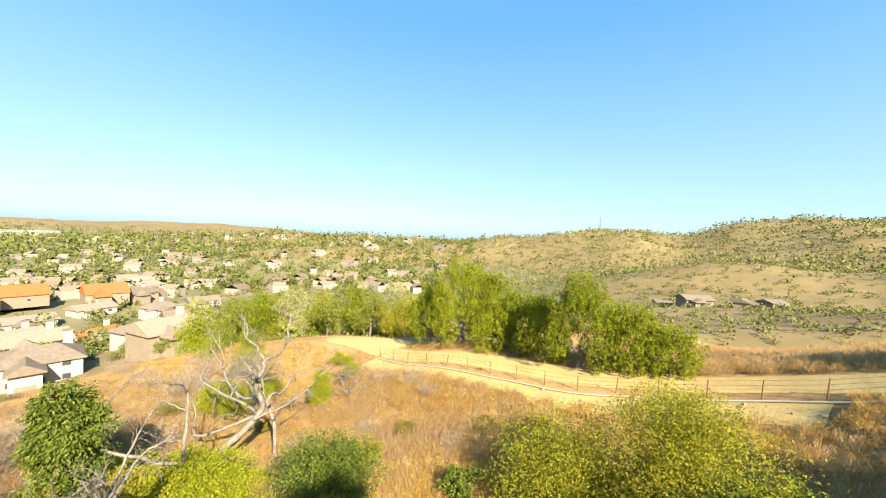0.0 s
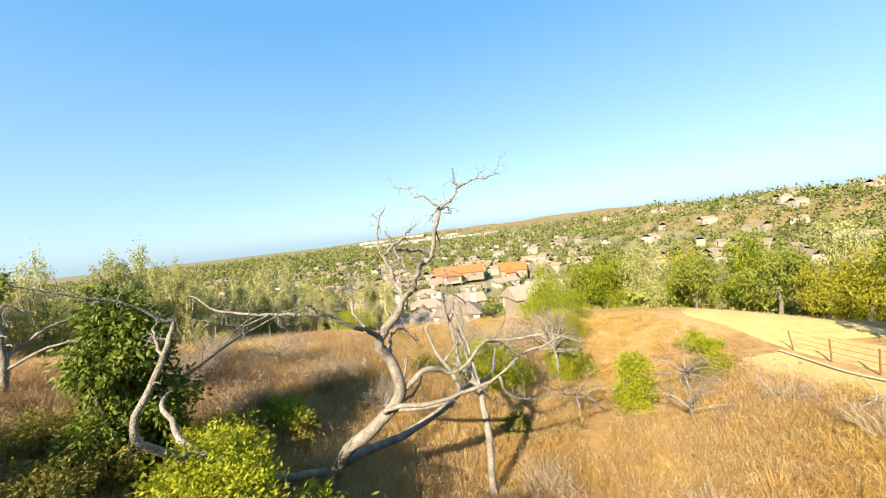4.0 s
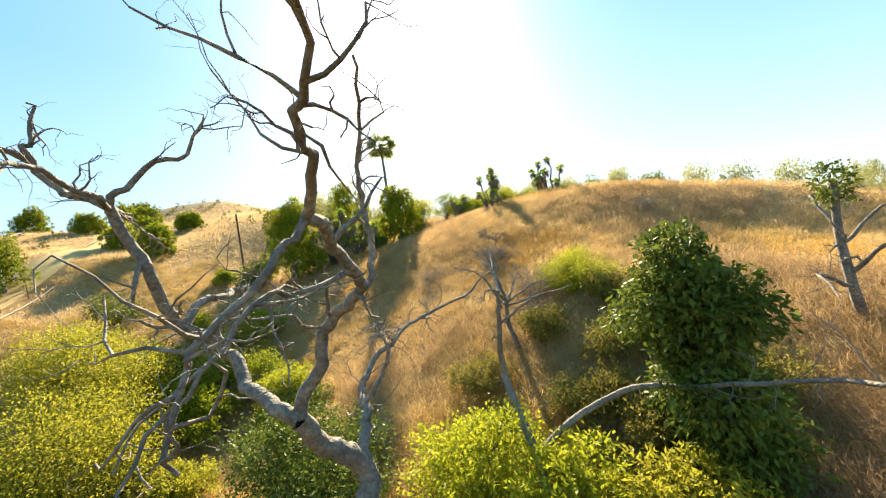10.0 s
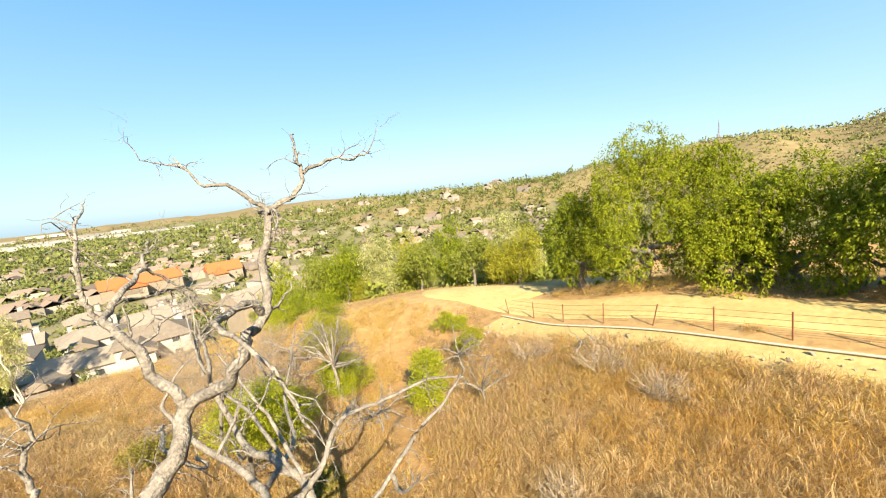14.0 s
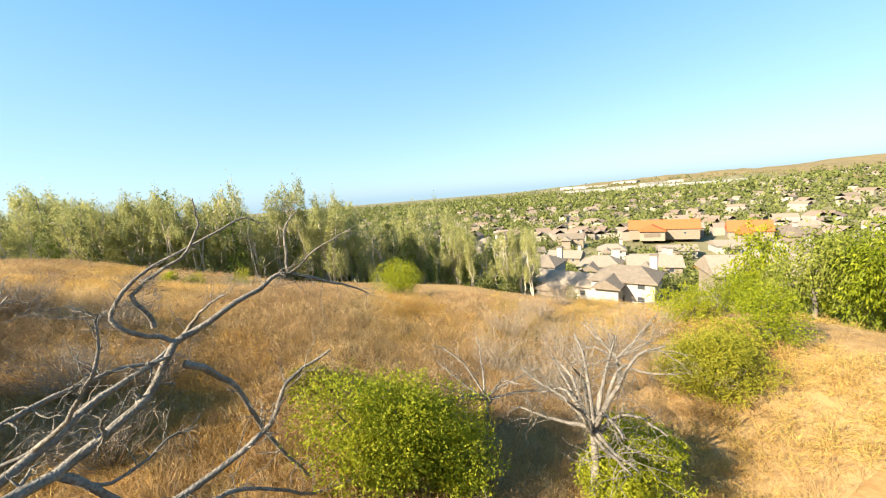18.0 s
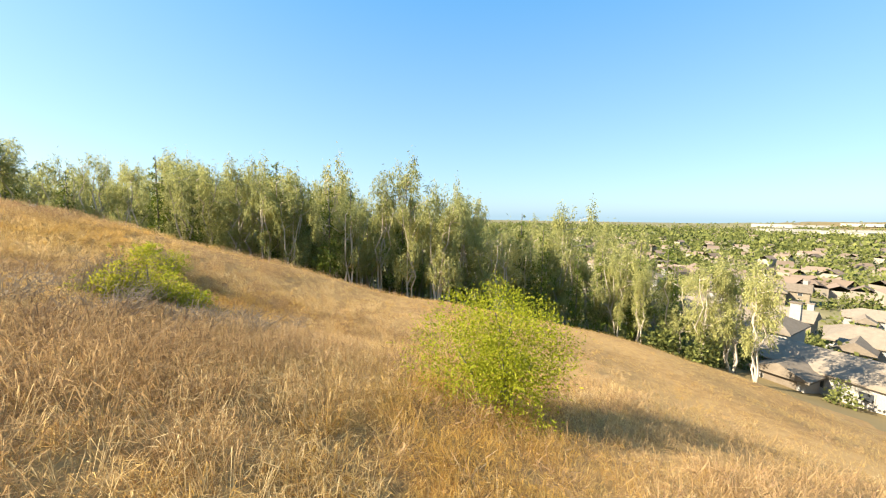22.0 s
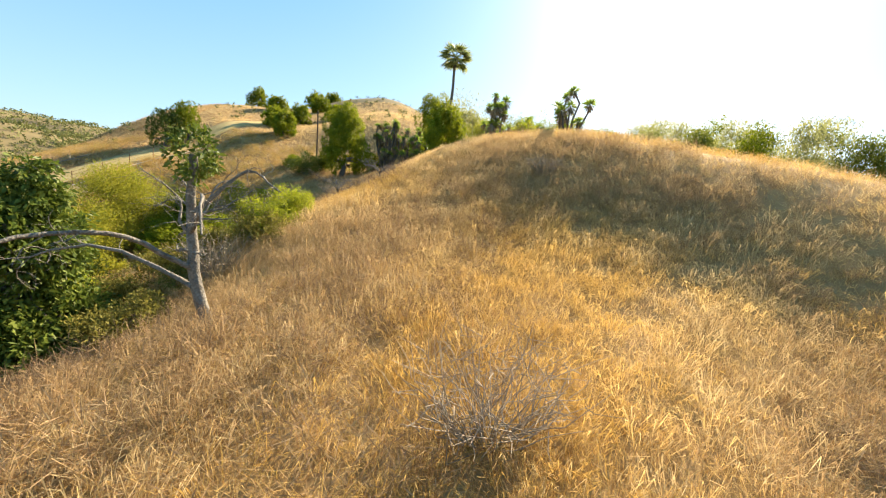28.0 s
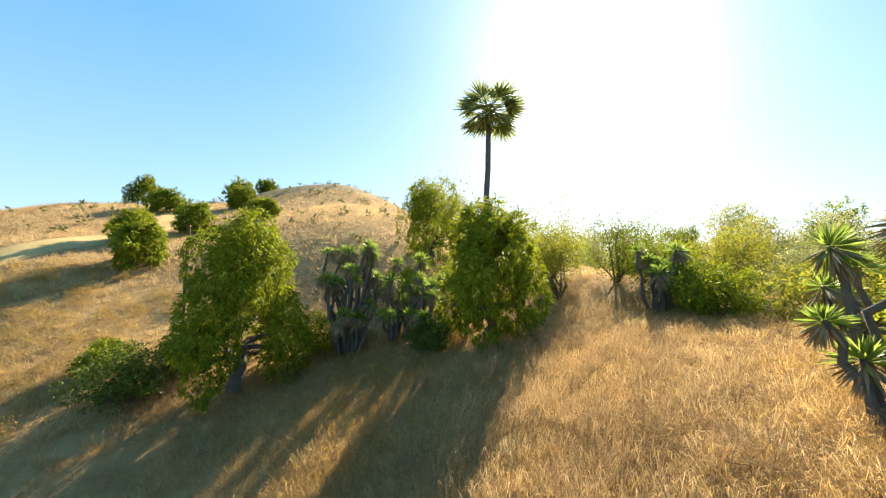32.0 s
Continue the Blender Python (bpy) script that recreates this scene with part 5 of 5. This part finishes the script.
clump_field("garden_trees", fx[keep], fy[keep], 2.5, 320, M_FAR, "green garden trees between the houses", 20, 1.0, 0.15)
n = 900
a = np.radians(rng.uniform(2, 58, n))
r = 56 + 120 * rng.random(n) ** 0.9
fx, fy = -r * np.sin(a) - 22, r * np.cos(a) + 8
keep = (np.hypot(fx + 36, fy - 46) > 12) & (fy > 53)
clump_field("roadside_woods", fx[keep], fy[keep], 1.9, 130, M_WOODS, "thick green and grey brush beyond the road", 17, 1.0, 0.3)


def round_tree(seed, h, w, mat, label):
    rng = np.random.default_rng(seed)
    t = new("roadside_tree")
    tagged(t, label, "tree", "trees beyond the road")
    part("trunk", stick_mesh("trunk", [(bend(rng, (0, 0, 0), (0.2, 0, h * 0.4), 4), (0.03 * h, 0.02 * h))], M_BARK, 7), t)
    lobes = lumps(rng, 14, w, w, h * 0.12, h, 0.17 * h, 0.55)
    for l in lobes[:3]:
        part("limb", stick_mesh("limb", [(bend(rng, (0.15, 0, h * 0.35), l[:3], 4, 0.1), (0.015 * h, 0.006 * h))], M_BARK, 5), t)
    v, f = foliage(rng, lobes, 5500, 0.36, 0.12, 0.7, 0.4)
    part("crown", mesh_np("crown", v, f, [mat]), t)
    return t


kinds = [round_tree(700, 9, 3.4, M_WOODS, "yellow green tree beyond the dirt road"), round_tree(701, 9, 2.8, M_LEAF, "bright green tree beyond the dirt road"),
         round_tree(702, 9, 3.2, M_EUC, "grey green tree beyond the dirt road"), round_tree(703, 9, 3.0, M_GOLD, "golden green tree beyond the dirt road")]
rng = np.random.default_rng(44)
for i in range(74):
    a, r = radians(rng.uniform(4, 62)), 52 + 95 * rng.random()
    x, y = -22 - r * math.sin(a), r * math.cos(a) + 8
    if i >= 4 and (math.hypot(x + 36, y - 46) < 13 or y < 52):
        x, y = x - 14, y + 14
    k = rng.uniform(0.4, 0.75)
    m = pose(x, y, up(x, y, -0.2), 0, 0, rng.uniform(0, 360)) @ Matrix.Diagonal((k, k, k * rng.uniform(0.85, 1.25), 1))
    if i < 4:
        kinds[i].matrix_basis = m
    else:
        again(kinds[i % 4], m)
for i, (x, y, top_z) in enumerate(((-68, 50, -13.0), (-63, 53, -12.4), (-66, 58, -12.0), (-59, 57, -12.2), (-56, 62, -11.0), (-52, 58.5, -12.2), (-50, 65, -10.4), (-45, 62, -11.2), (-42, 66, -10.4), (-38, 63, -11.0), (-72, 56, -13.4), (-75, 48, -14.0))):
    k = max(0.45, (top_z - up(x, y, -0.2)) / 9.4)
    again(kinds[(0, 1, 0, 2, 3)[i % 5]], pose(x, y, up(x, y, -0.2), 0, 0, 47 * i) @ Matrix.Diagonal((min(k, 1.0), min(k, 1.0), k, 1)))
for i, (x, y, top_z) in enumerate(((6.5, -33, 2.0), (7, -38, 4.4), (3, -40, 4.8), (9, -43, 6.0), (-2, -44, 4.4), (3.6, -47, 5.6), (-5.7, -46.5, 4.2), (-9, -50, 3.8), (13, -40, 5.8), (17, -46, 7.2), (-15, -52, 2.4), (-4, -52, 5.2), (20, -40, 6.6), (22, -52, 9.8), (13, -55, 9.4), (-20, -50, 0.4), (-26, -50, -1.0), (6, -55, 7.4))):
    k = max(0.35, (top_z - up(x, y, -0.2)) / 9.4)
    tree = again(kinds[(2, 2, 0, 2, 1)[i % 5]], pose(x, y, up(x, y, -0.2), 0, 0, 61 * i) @ Matrix.Diagonal((min(1.1, max(k * 0.8, 0.6)), min(1.1, max(k * 0.8, 0.6)), k, 1)))
    tagged(tree, "grey green tree massed behind the hill crest", "tree", "trees behind the crest")
rng = np.random.default_rng(45)
for near, far, n, base, per, leaf in ((72, 340, 5200, 0.8, 22, 0.34), (280, 1080, 17000, 1.5, 7, 0.5)):
    a = np.radians(rng.uniform(-78, 40, n))
    r = near + (far - near) * rng.random(n) ** 1.1
    fx, fy = -r * np.sin(a), r * np.cos(a)
    keep = (fy > 46) | (fx > 60)
    clump_field("hill_scrub", fx[keep], fy[keep], base + 0.004 * r[keep], per, M_SCRUB, "olive scrub dotted over the dry hills", 18, 0.7, leaf)
n = 420
fx, fy = rng.uniform(20, 95, n), rng.uniform(-35, 60, n)
keep = (np.hypot(fx - 22, fy - 10) > 14) & (np.abs(fy - np.interp(fx, ROAD[:, 0], ROAD[:, 1])) > 5)
clump_field("hilltop_scrub", fx[keep], fy[keep], 0.55, 16, M_SCRUB, "low scrub on the dry hilltop", 19)

n = 760
a = np.radians(rng.uniform(20, 125, n))
r = 280 + 2000 * rng.random(n) ** 1.7
hx, hy = -r * np.sin(a), r * np.cos(a)
hz = land(hx, hy)
pv, pf = [], []
turn = rng.uniform(0, np.pi, n)
sx, sy, hh = rng.uniform(8, 14, n), rng.uniform(7, 10, n), rng.uniform(3, 5.5, n)
corner = np.array([(-1, -1), (1, -1), (1, 1), (-1, 1)]) / 2
cx = corner[None, :, 0] * sx[:, None]
cy = corner[None, :, 1] * sy[:, None]
wx = hx[:, None] + cx * np.cos(turn)[:, None] - cy * np.sin(turn)[:, None]
wy = hy[:, None] + cx * np.sin(turn)[:, None] + cy * np.cos(turn)[:, None]
low = np.stack([wx, wy, np.repeat(hz[:, None] - 1, 4, 1)], 2)
top = np.stack([wx, wy, np.repeat((hz + hh)[:, None], 4, 1)], 2)
rx = hx[:, None] + np.array([[-0.5, 0.5]]) * sx[:, None] * np.cos(turn)[:, None]
ry = hy[:, None] + np.array([[-0.5, 0.5]]) * sx[:, None] * np.sin(turn)[:, None]
ridge = np.stack([rx, ry, np.repeat((hz + hh + 2.4)[:, None], 2, 1)], 2)
v = np.concatenate([low, top, ridge], 1).reshape(-1, 3)
base = (np.arange(n) * 10)[:, None]
wall_f = np.concatenate([base + np.array([q]) for q in ((0, 1, 5, 4), (1, 2, 6, 5), (2, 3, 7, 6), (3, 0, 4, 7))])
roof_f = np.concatenate([base + np.array([q]) for q in ((4, 5, 9, 8), (6, 7, 8, 9))])
M_TOWN = material("suburb_walls", [(0.15, 0.13, 0.10), (0.34, 0.30, 0.25)], 0.05, bump=0, island=True)
M_TOWNROOF = material("suburb_roofs", [(0.12, 0.09, 0.065), (0.24, 0.18, 0.14)], 0.05, bump=0, island=True)
town = new("distant_town", mesh_np("distant_town", v, np.concatenate([wall_f, roof_f]), [M_TOWN, M_TOWNROOF], index=[0] * len(wall_f) + [1] * len(roof_f)))
tagged(town, "roofs of the suburb far off in the valley", "houses", kind="stuff")


# ---- dry grass ----
def grass(name, x, y, blades_n, height, width, lean, mat, label, seed, bent=False):
    rng = np.random.default_rng(seed)
    k = np.repeat(np.arange(len(x)), blades_n)
    tall = (height * rng.uniform(0.6, 1.25, len(x)))[k] * rng.uniform(0.6, 1.1, len(k))
    z = land(x, y)[k]
    foot = np.stack([x[k], y[k], z - 0.03], 1) + rng.normal(0, 0.09, (len(k), 3)) * (1, 1, 0)
    wind = np.stack([np.sin(x * 0.5 + y * 0.3) + 0.6 * np.sin(x * 1.9 - y * 1.3), np.cos(y * 0.6 - x * 0.2) + 0.6 * np.cos(y * 2.1 + x * 1.1)], 1)[k] * 0.5
    dx = np.concatenate([rng.normal(0, lean, (len(k), 2)) + wind, np.ones((len(k), 1))], 1)
    tip = foot + dx * tall[:, None] / np.linalg.norm(dx, axis=1)[:, None]
    th = rng.uniform(0, np.pi, len(k))
    side = np.stack([np.cos(th), np.sin(th), 0 * th], 1) * width / 2
    if bent:
        over = np.stack([dx[:, 0], dx[:, 1], 0 * th], 1) * (tall * 0.22)[:, None]
        mid = foot + (tip - foot) * 0.55 - over * 0.35 + np.array((0, 0, 0.05))
        tip = tip + over * rng.uniform(0.2, 1.3, (len(k), 1)) - np.array((0, 0, 1.0)) * (tall * rng.uniform(0, 0.45, len(k)))[:, None]
        v = np.stack([foot, mid + side, mid - side, tip], 1).reshape(-1, 3)
        q = np.arange(len(k))[:, None] * 4
        f = np.concatenate([q + np.array((0, 1, 2)), q + np.array((1, 3, 2))])
    else:
        v = np.stack([foot - side, foot + side, tip], 1).reshape(-1, 3)
        f = np.arange(len(k) * 3).reshape(-1, 3)
    ob = new(name, mesh_np(name, v, f, [mat]))
    return tagged(ob, label, "grass", kind="stuff")


def open_ground(x, y):
    d = np.full(len(x), 99.0)
    for p in ROAD[::3]:
        d = np.minimum(d, np.hypot(x - p[0], y - p[1]))
    for p in FENCE[::3]:
        d = np.minimum(d, np.hypot(x - p[0] + 0.3, y - p[1] + 1.0) + 0.6 + 3 * (p[0] > 7))
    for p in PATH_LINE:
        d = np.minimum(d, np.hypot(x - p[0], y - p[1]) + 1.5 + 0.5 * np.sin(x * 3.1) * np.cos(y * 2.7))
    inside = ((x + 36) / 8.6) ** 2 + ((y - 46) / 3.6) ** 2
    return (d > 2.3) & (inside > 1)


rng = np.random.default_rng(20)
n = 80000
a, r = rng.uniform(0, 2 * np.pi, n), 70 * rng.random(n) ** 0.6
x, y = -26 + r * np.cos(a), 7 + r * np.sin(a) * 0.86
keep = open_ground(x, y)
grass("dry_grass", x[keep], y[keep], 7, 0.42, 0.011, 0.85, M_GRASS, "tall golden dry grass over the hillside", 21)
LOW = spline([(-16, 22), (-26, 25), (-38, 20), (-48, 9), (-44, -6), (-28, -5), (-12, -3), (0, -4)], 6)


def tussocks(name, x, y, count, tall, wide, width, mat, label, seed):
    """Matted tufts: each a sheaf of stems that arch out and down from one foot."""
    rng = np.random.default_rng(seed)
    size = rng.uniform(0.55, 1.35, len(x))
    k = np.repeat(np.arange(len(x)), count)
    n = len(k)
    a, q = rng.uniform(0, 2 * np.pi, n), np.sqrt(rng.random(n))
    out = np.stack([np.cos(a), np.sin(a)], 1)
    comb = np.stack([np.sin(x * 0.4 + y * 0.23) + 0.5, np.cos(y * 0.37 - x * 0.21) - 0.5], 1)[k] * 0.35
    reach = (size[k] * wide * rng.uniform(0.3, 1.0, n))[:, None] * (out + comb)
    high = size[k] * tall * rng.uniform(0.45, 1.1, n)
    fx, fy = x[k] + out[:, 0] * q * wide * 0.5 * size[k], y[k] + out[:, 1] * q * wide * 0.5 * size[k]
    foot = np.stack([fx, fy, land(fx, fy) - 0.03], 1)
    mid = foot + np.concatenate([reach * 0.55, (high * 0.8)[:, None]], 1) + rng.normal(0, 0.06, (n, 3))
    tip = foot + np.concatenate([reach * rng.uniform(0.8, 1.2, (n, 1)), (high * rng.uniform(0.15, 1.0, n))[:, None]], 1) + rng.normal(0, 0.08, (n, 3))
    th = rng.uniform(0, np.pi, n)
    side = np.stack([np.cos(th), np.sin(th), 0 * th], 1) * width / 2
    v = np.stack([foot, mid + side, mid - side, tip], 1).reshape(-1, 3)
    g = np.arange(n)[:, None] * 4
    f = np.concatenate([g + np.array((0, 1, 2)), g + np.array((1, 3, 2))])
    return tagged(new(name, mesh_np(name, v, f, [mat])), label, "grass", kind="stuff")


def tangle(name, x, y, count, tall, wide, width, mat, label, seed):
    """Thin stems lying every way through the tops of the tufts."""
    rng = np.random.default_rng(seed)
    n = len(x) * count
    k = np.repeat(np.arange(len(x)), count)
    fx, fy = x[k] + rng.normal(0, wide * 0.6, n), y[k] + rng.normal(0, wide * 0.6, n)
    c = np.stack([fx, fy, land(fx, fy) + tall * rng.uniform(0.3, 0.95, n)], 1)
    d = units(rng, n) * (1, 1, 0.55) * rng.uniform(0.12, 0.36, (n, 1))
    th = units(rng, n) * width / 2
    v = np.stack([c - d / 2 - th, c - d / 2 + th, c + d / 2], 1).reshape(-1, 3)
    return tagged(new(name, mesh_np(name, v, np.arange(n * 3).reshape(-1, 3), [mat])), label, "grass", kind="stuff")


n = 60000
k = rng.integers(0, len(LOW), n)
x, y = LOW[k, 0] + rng.normal(0, 7, n), LOW[k, 1] + rng.normal(0, 7, n)
keep = open_ground(x, y)
grass("dry_grass", x[keep], y[keep], 7, 0.36, 0.0095, 1.0, M_GRASS, "fine matted golden grass over the hillside", 23, True)
n = 50000
x, y = -17 + rng.normal(0, 13, n), 14 + rng.normal(0, 9, n)
keep = open_ground(x, y)
grass("dry_grass", x[keep], y[keep], 6, 0.45, 0.015, 0.8, M_GRASS, "tall golden grass round the dead tree", 27)
n = 24000
x, y = 1 + rng.normal(0, 8, n), -4 + rng.normal(0, 6, n)
keep = open_ground(x, y)
grass("dry_grass", x[keep], y[keep], 9, 0.42, 0.0085, 0.8, M_GRASS, "tall brown grass on the crest", 28, True)

n = 12500
k = rng.integers(0, len(LOW), n)
x, y = LOW[k, 0] + rng.normal(0, 7.5, n), LOW[k, 1] + rng.normal(0, 7.5, n)
m = n // 4
x[:m], y[:m] = rng.uniform(-50, 14, m), rng.uniform(-20, 34, m)
keep = open_ground(x, y)
x, y = x[keep], y[keep]
patch = np.sin(x * 0.33 + 2 * np.sin(y * 0.21)) + np.cos(y * 0.41 + 1.7 * np.sin(x * 0.19)) + rng.normal(0, 0.75, len(x))
for low, high, mat, tall, label, seed in ((-9, -0.75, M_STALK, 0.62, "tangled brown dead tussocks on the slope", 61), (-0.75, 0.35, M_STRAW, 0.55, "pale straw tussocks on the slope", 62),
                                          (0.35, 1.15, M_GRASS, 0.5, "golden tussocks on the slope", 63), (1.15, 9, M_AMBER, 0.48, "amber tussocks on the slope", 64)):
    at = (patch > low) & (patch <= high)
    tussocks("tussock_grass", x[at], y[at], 44, tall, 0.5, 0.010, mat, label, seed)
    tangle("tangled_stems", x[at], y[at], 46, tall, 0.6, 0.009, mat, "criss-cross " + label.replace("tussocks", "stems"), seed + 10)

n = 3000
x, y = rng.uniform(-34, 10, n), rng.uniform(17, 37, n)
keep = open_ground(x, y)
x, y = x[keep], y[keep]
patch = np.sin(x * 0.5 + 2 * np.sin(y * 0.37)) + np.cos(y * 0.61 + 1.7 * np.sin(x * 0.29)) + rng.normal(0, 0.9, len(x))
for low, high, mat, tall, label, seed in ((-9, -0.9, M_STALK, 0.7, "brown weedy tussocks below the road", 81), (-0.9, 0.2, M_STRAW, 0.6, "straw tussocks below the road", 82), (0.2, 9, M_AMBER, 0.5, "tall amber weeds below the road", 83)):
    at = (patch > low) & (patch <= high)
    tussocks("tussock_grass", x[at], y[at], 60, tall, 0.55, 0.016, mat, label, seed)
n = 34000
x, y = rng.uniform(10, 66, n), rng.uniform(-24, 40, n)
keep = open_ground(x, y)
grass("dry_grass", x[keep], y[keep], 6, 0.5, 0.026, 0.8, M_STRAW, "pale dry grass on the upper hill", 84)
n = 26000
x, y = rng.uniform(-2, 62, n), rng.uniform(30, 78, n)
keep = open_ground(x, y)
grass("dead_stalks", x[keep], y[keep], 8, 0.7, 0.03, 0.6, M_STALK, "grey dry brush on the ridge above the road", 29)
n = 14000
a, r = rng.uniform(0, 2 * np.pi, n), 50 * rng.random(n) ** 0.7
x, y = -26 + r * np.cos(a), 7 + r * np.sin(a) * 0.8
patch = np.sin(x * 0.23 + 2 * np.sin(y * 0.11)) + np.cos(y * 0.29 - 1.0 + np.sin(x * 0.13))
keep = open_ground(x, y) & (patch > -0.2)
grass("dead_stalks", x[keep], y[keep], 12, 0.7, 0.012, 0.9, M_STALK, "tangled brown dead stalks on the slope", 22, True)

# low weeds and brush between the bushes
M_WEED = material("dry_weeds", [(0.19, 0.12, 0.05), (0.37, 0.24, 0.08), (0.50, 0.31, 0.09), (0.29, 0.26, 0.07), (0.42, 0.34, 0.18)], 0.25, 0.85, 0, through_light=0.3, island=True)
n = 9000
x, y = rng.uniform(-60, 26, n), rng.uniform(8, 46, n)
wild = np.sin(x * 0.31 + 2 * np.sin(y * 0.19)) + np.cos(y * 0.37 + 1.3 * np.sin(x * 0.17))
keep = open_ground(x, y) & (wild > -0.35) & (np.hypot((x + 46) / 1.6, y - 10) > 13)
clump_field("weeds", x[keep], y[keep], 0.55, 100, M_WEED, "low brown and olive weeds on the dry slope", 24, 0.6, 0.38, 0.075)
M_MAT = material("matted_brush", [(0.10, 0.06, 0.035), (0.20, 0.125, 0.07), (0.33, 0.22, 0.12), (0.46, 0.33, 0.19)], 0.3, 0.9, 0, through_light=0.2, island=True)
n = 10500
k = rng.integers(0, len(LOW), n)
x, y = LOW[k, 0] + rng.normal(0, 9, n), LOW[k, 1] + rng.normal(0, 9, n)
wild = np.sin(x * 0.43 + 2 * np.sin(y * 0.27)) + np.cos(y * 0.51 + 1.3 * np.sin(x * 0.23)) + rng.normal(0, 0.6, n)
keep = open_ground(x, y) & (wild > 0.0)
clump_field("matted_brush", x[keep], y[keep], 0.66, 70, M_MAT, "matted brown dead brush in the dry grass", 25, 0.55, 0.4, 0.035)

n = 800
x, y = -28.4 + rng.normal(0, 2.6, n), 10.4 + rng.normal(0, 2.2, n)
clump_field("matted_brush", x, y, 0.62, 80, M_MAT, "dark brown tangled brush below the dead tree", 26, 0.6, 0.4, 0.03)

rng = np.random.default_rng(50)
n = 420
a, r = np.radians(rng.uniform(-168, -106, n)), 52 + 46 * rng.random(n)
clump_field("crest_wood", -5 - r * np.sin(a), r * np.cos(a), 2.7, 260, M_EUC, "grey green trees massed behind the crest", 51, 1.9, 0.15, 0.35)
n = 900
k = rng.integers(0, len(WOOD), n)
back = np.abs(rng.normal(0, 16, n)) + 4
x, y = WOOD[k, 0] - back * 0.75, WOOD[k, 1] - back * 0.7
keep = np.hypot(x + 112, y + 64) > 10
clump_field("wood_brush", x[keep], y[keep], 2.0, 70, M_EUC, "thick brush under the eucalyptus wood", 52, 1.0, 0.22, 0.4)
for i, (x, y, h, w) in enumerate(((-31.8, 13.8, 2.0, 1.8), (-34.4, 11.6, 1.6, 1.6), (-30.8, 16.4, 1.8, 1.8), (-42.0, 27.2, 2.6, 2.0), (-46.5, 24.6, 2.0, 2.0), (-9.0, 2.6, 1.3, 1.2), (-33.0, 8.6, 1.5, 1.5), (-29.8, 8.8, 1.8, 1.4), (-48.6, 7.9, 0.9, 1.3), (-47.0, 8.4, 0.9, 1.3), (-45.4, 7.8, 1.0, 1.4), (-48.9, 5.4, 0.9, 1.2), (-46.0, 2.4, 1.0, 1.3), (-43.6, 7.2, 1.0, 1.3))):
    brush(x, y, h, w, 800 + i, "tangled dark leafless shrub on the slope")
dead_tree(-13.1, 0.1, 1.9, 1.6, 820, "small crooked dead shrub in dry grass", 9, "dead_shrub")
dead_tree(-14.5, 2.3, 1.7, 1.7, 821, "small crooked dead shrub in dry grass", 9, "dead_shrub")
zF = up(-25.4, 20.2)
dead_from("dead_tree", -25.4, 20.2, zF, [
    ("trunk", [(-25.0, 20.0, zF), (-25.3, 20.1, zF + 2.2), (-25.9, 20.2, -13.3), (-27.0, 20.1, -13.0), (-28.5, 20.1, -13.1), (-29.9, 20.3, -12.5), (-30.6, 20.3, -11.7)], (0.14, 0.075), 10),
    ("limb", [(-30.6, 20.3, -11.7), (-32.1, 20.9, -11.1), (-33.1, 21.2, -10.8), (-34.3, 22.0, -11.4), (-35.0, 22.4, -11.9)], (0.075, 0.018), 20),
    ("limb", [(-33.1, 21.2, -10.8), (-33.3, 21.2, -9.6), (-33.6, 21.4, -9.2)], (0.04, 0.012), 9),
    ("limb", [(-30.4, 20.1, -11.3), (-30.2, 20.0, -10.6), (-30.9, 20.3, -10.1), (-31.4, 20.5, -9.3), (-31.4, 20.5, -8.7)], (0.055, 0.012), 9),
    ("limb", [(-30.6, 20.3, -11.7), (-29.8, 20.0, -11.0), (-30.3, 20.0, -10.3), (-32.2, 20.6, -9.3), (-32.9, 20.9, -9.4)], (0.055, 0.012), 12),
    ("limb", [(-33.1, 21.2, -10.8), (-33.3, 21.8, -10.3), (-33.6, 22.4, -10.0), (-33.7, 22.9, -9.8)], (0.03, 0.01), 5),
    ("limb", [(-30.5, 20.6, -12.1), (-31.2, 20.7, -12.8), (-31.7, 20.7, -13.8), (-32.3, 20.9, -15.4), (-33.0, 21.5, -17.0)], (0.08, 0.04), 12),
    ("limb", [(-25.9, 20.2, -13.3), (-27.0, 20.1, -11.6), (-28.0, 19.9, -10.5), (-28.6, 19.9, -10.1)], (0.06, 0.012), 12),
    ("limb", [(-26.2, 20.1, -13.1), (-28.1, 20.2, -11.9), (-29.3, 20.2, -11.8), (-30.4, 20.4, -11.9)], (0.06, 0.03), 12),
    ("limb", [(-28.5, 20.1, -13.1), (-29.6, 20.6, -14.9), (-31.0, 21.0, -15.4), (-32.2, 21.8, -16.4), (-33.4, 22.5, -16.7)], (0.07, 0.02), 18),
    ("limb", [(-28.5, 20.1, -13.1), (-29.2, 20.2, -13.8), (-30.0, 20.3, -13.6), (-30.6, 20.5, -13.6)], (0.045, 0.014), 12),
], "fallen dead tree with bleached forked limbs", 822, 0.75)
dead_tree(-33.8, 11.4, 1.9, 2.4, 823, "fallen dead tree with bleached forked limbs", 7)
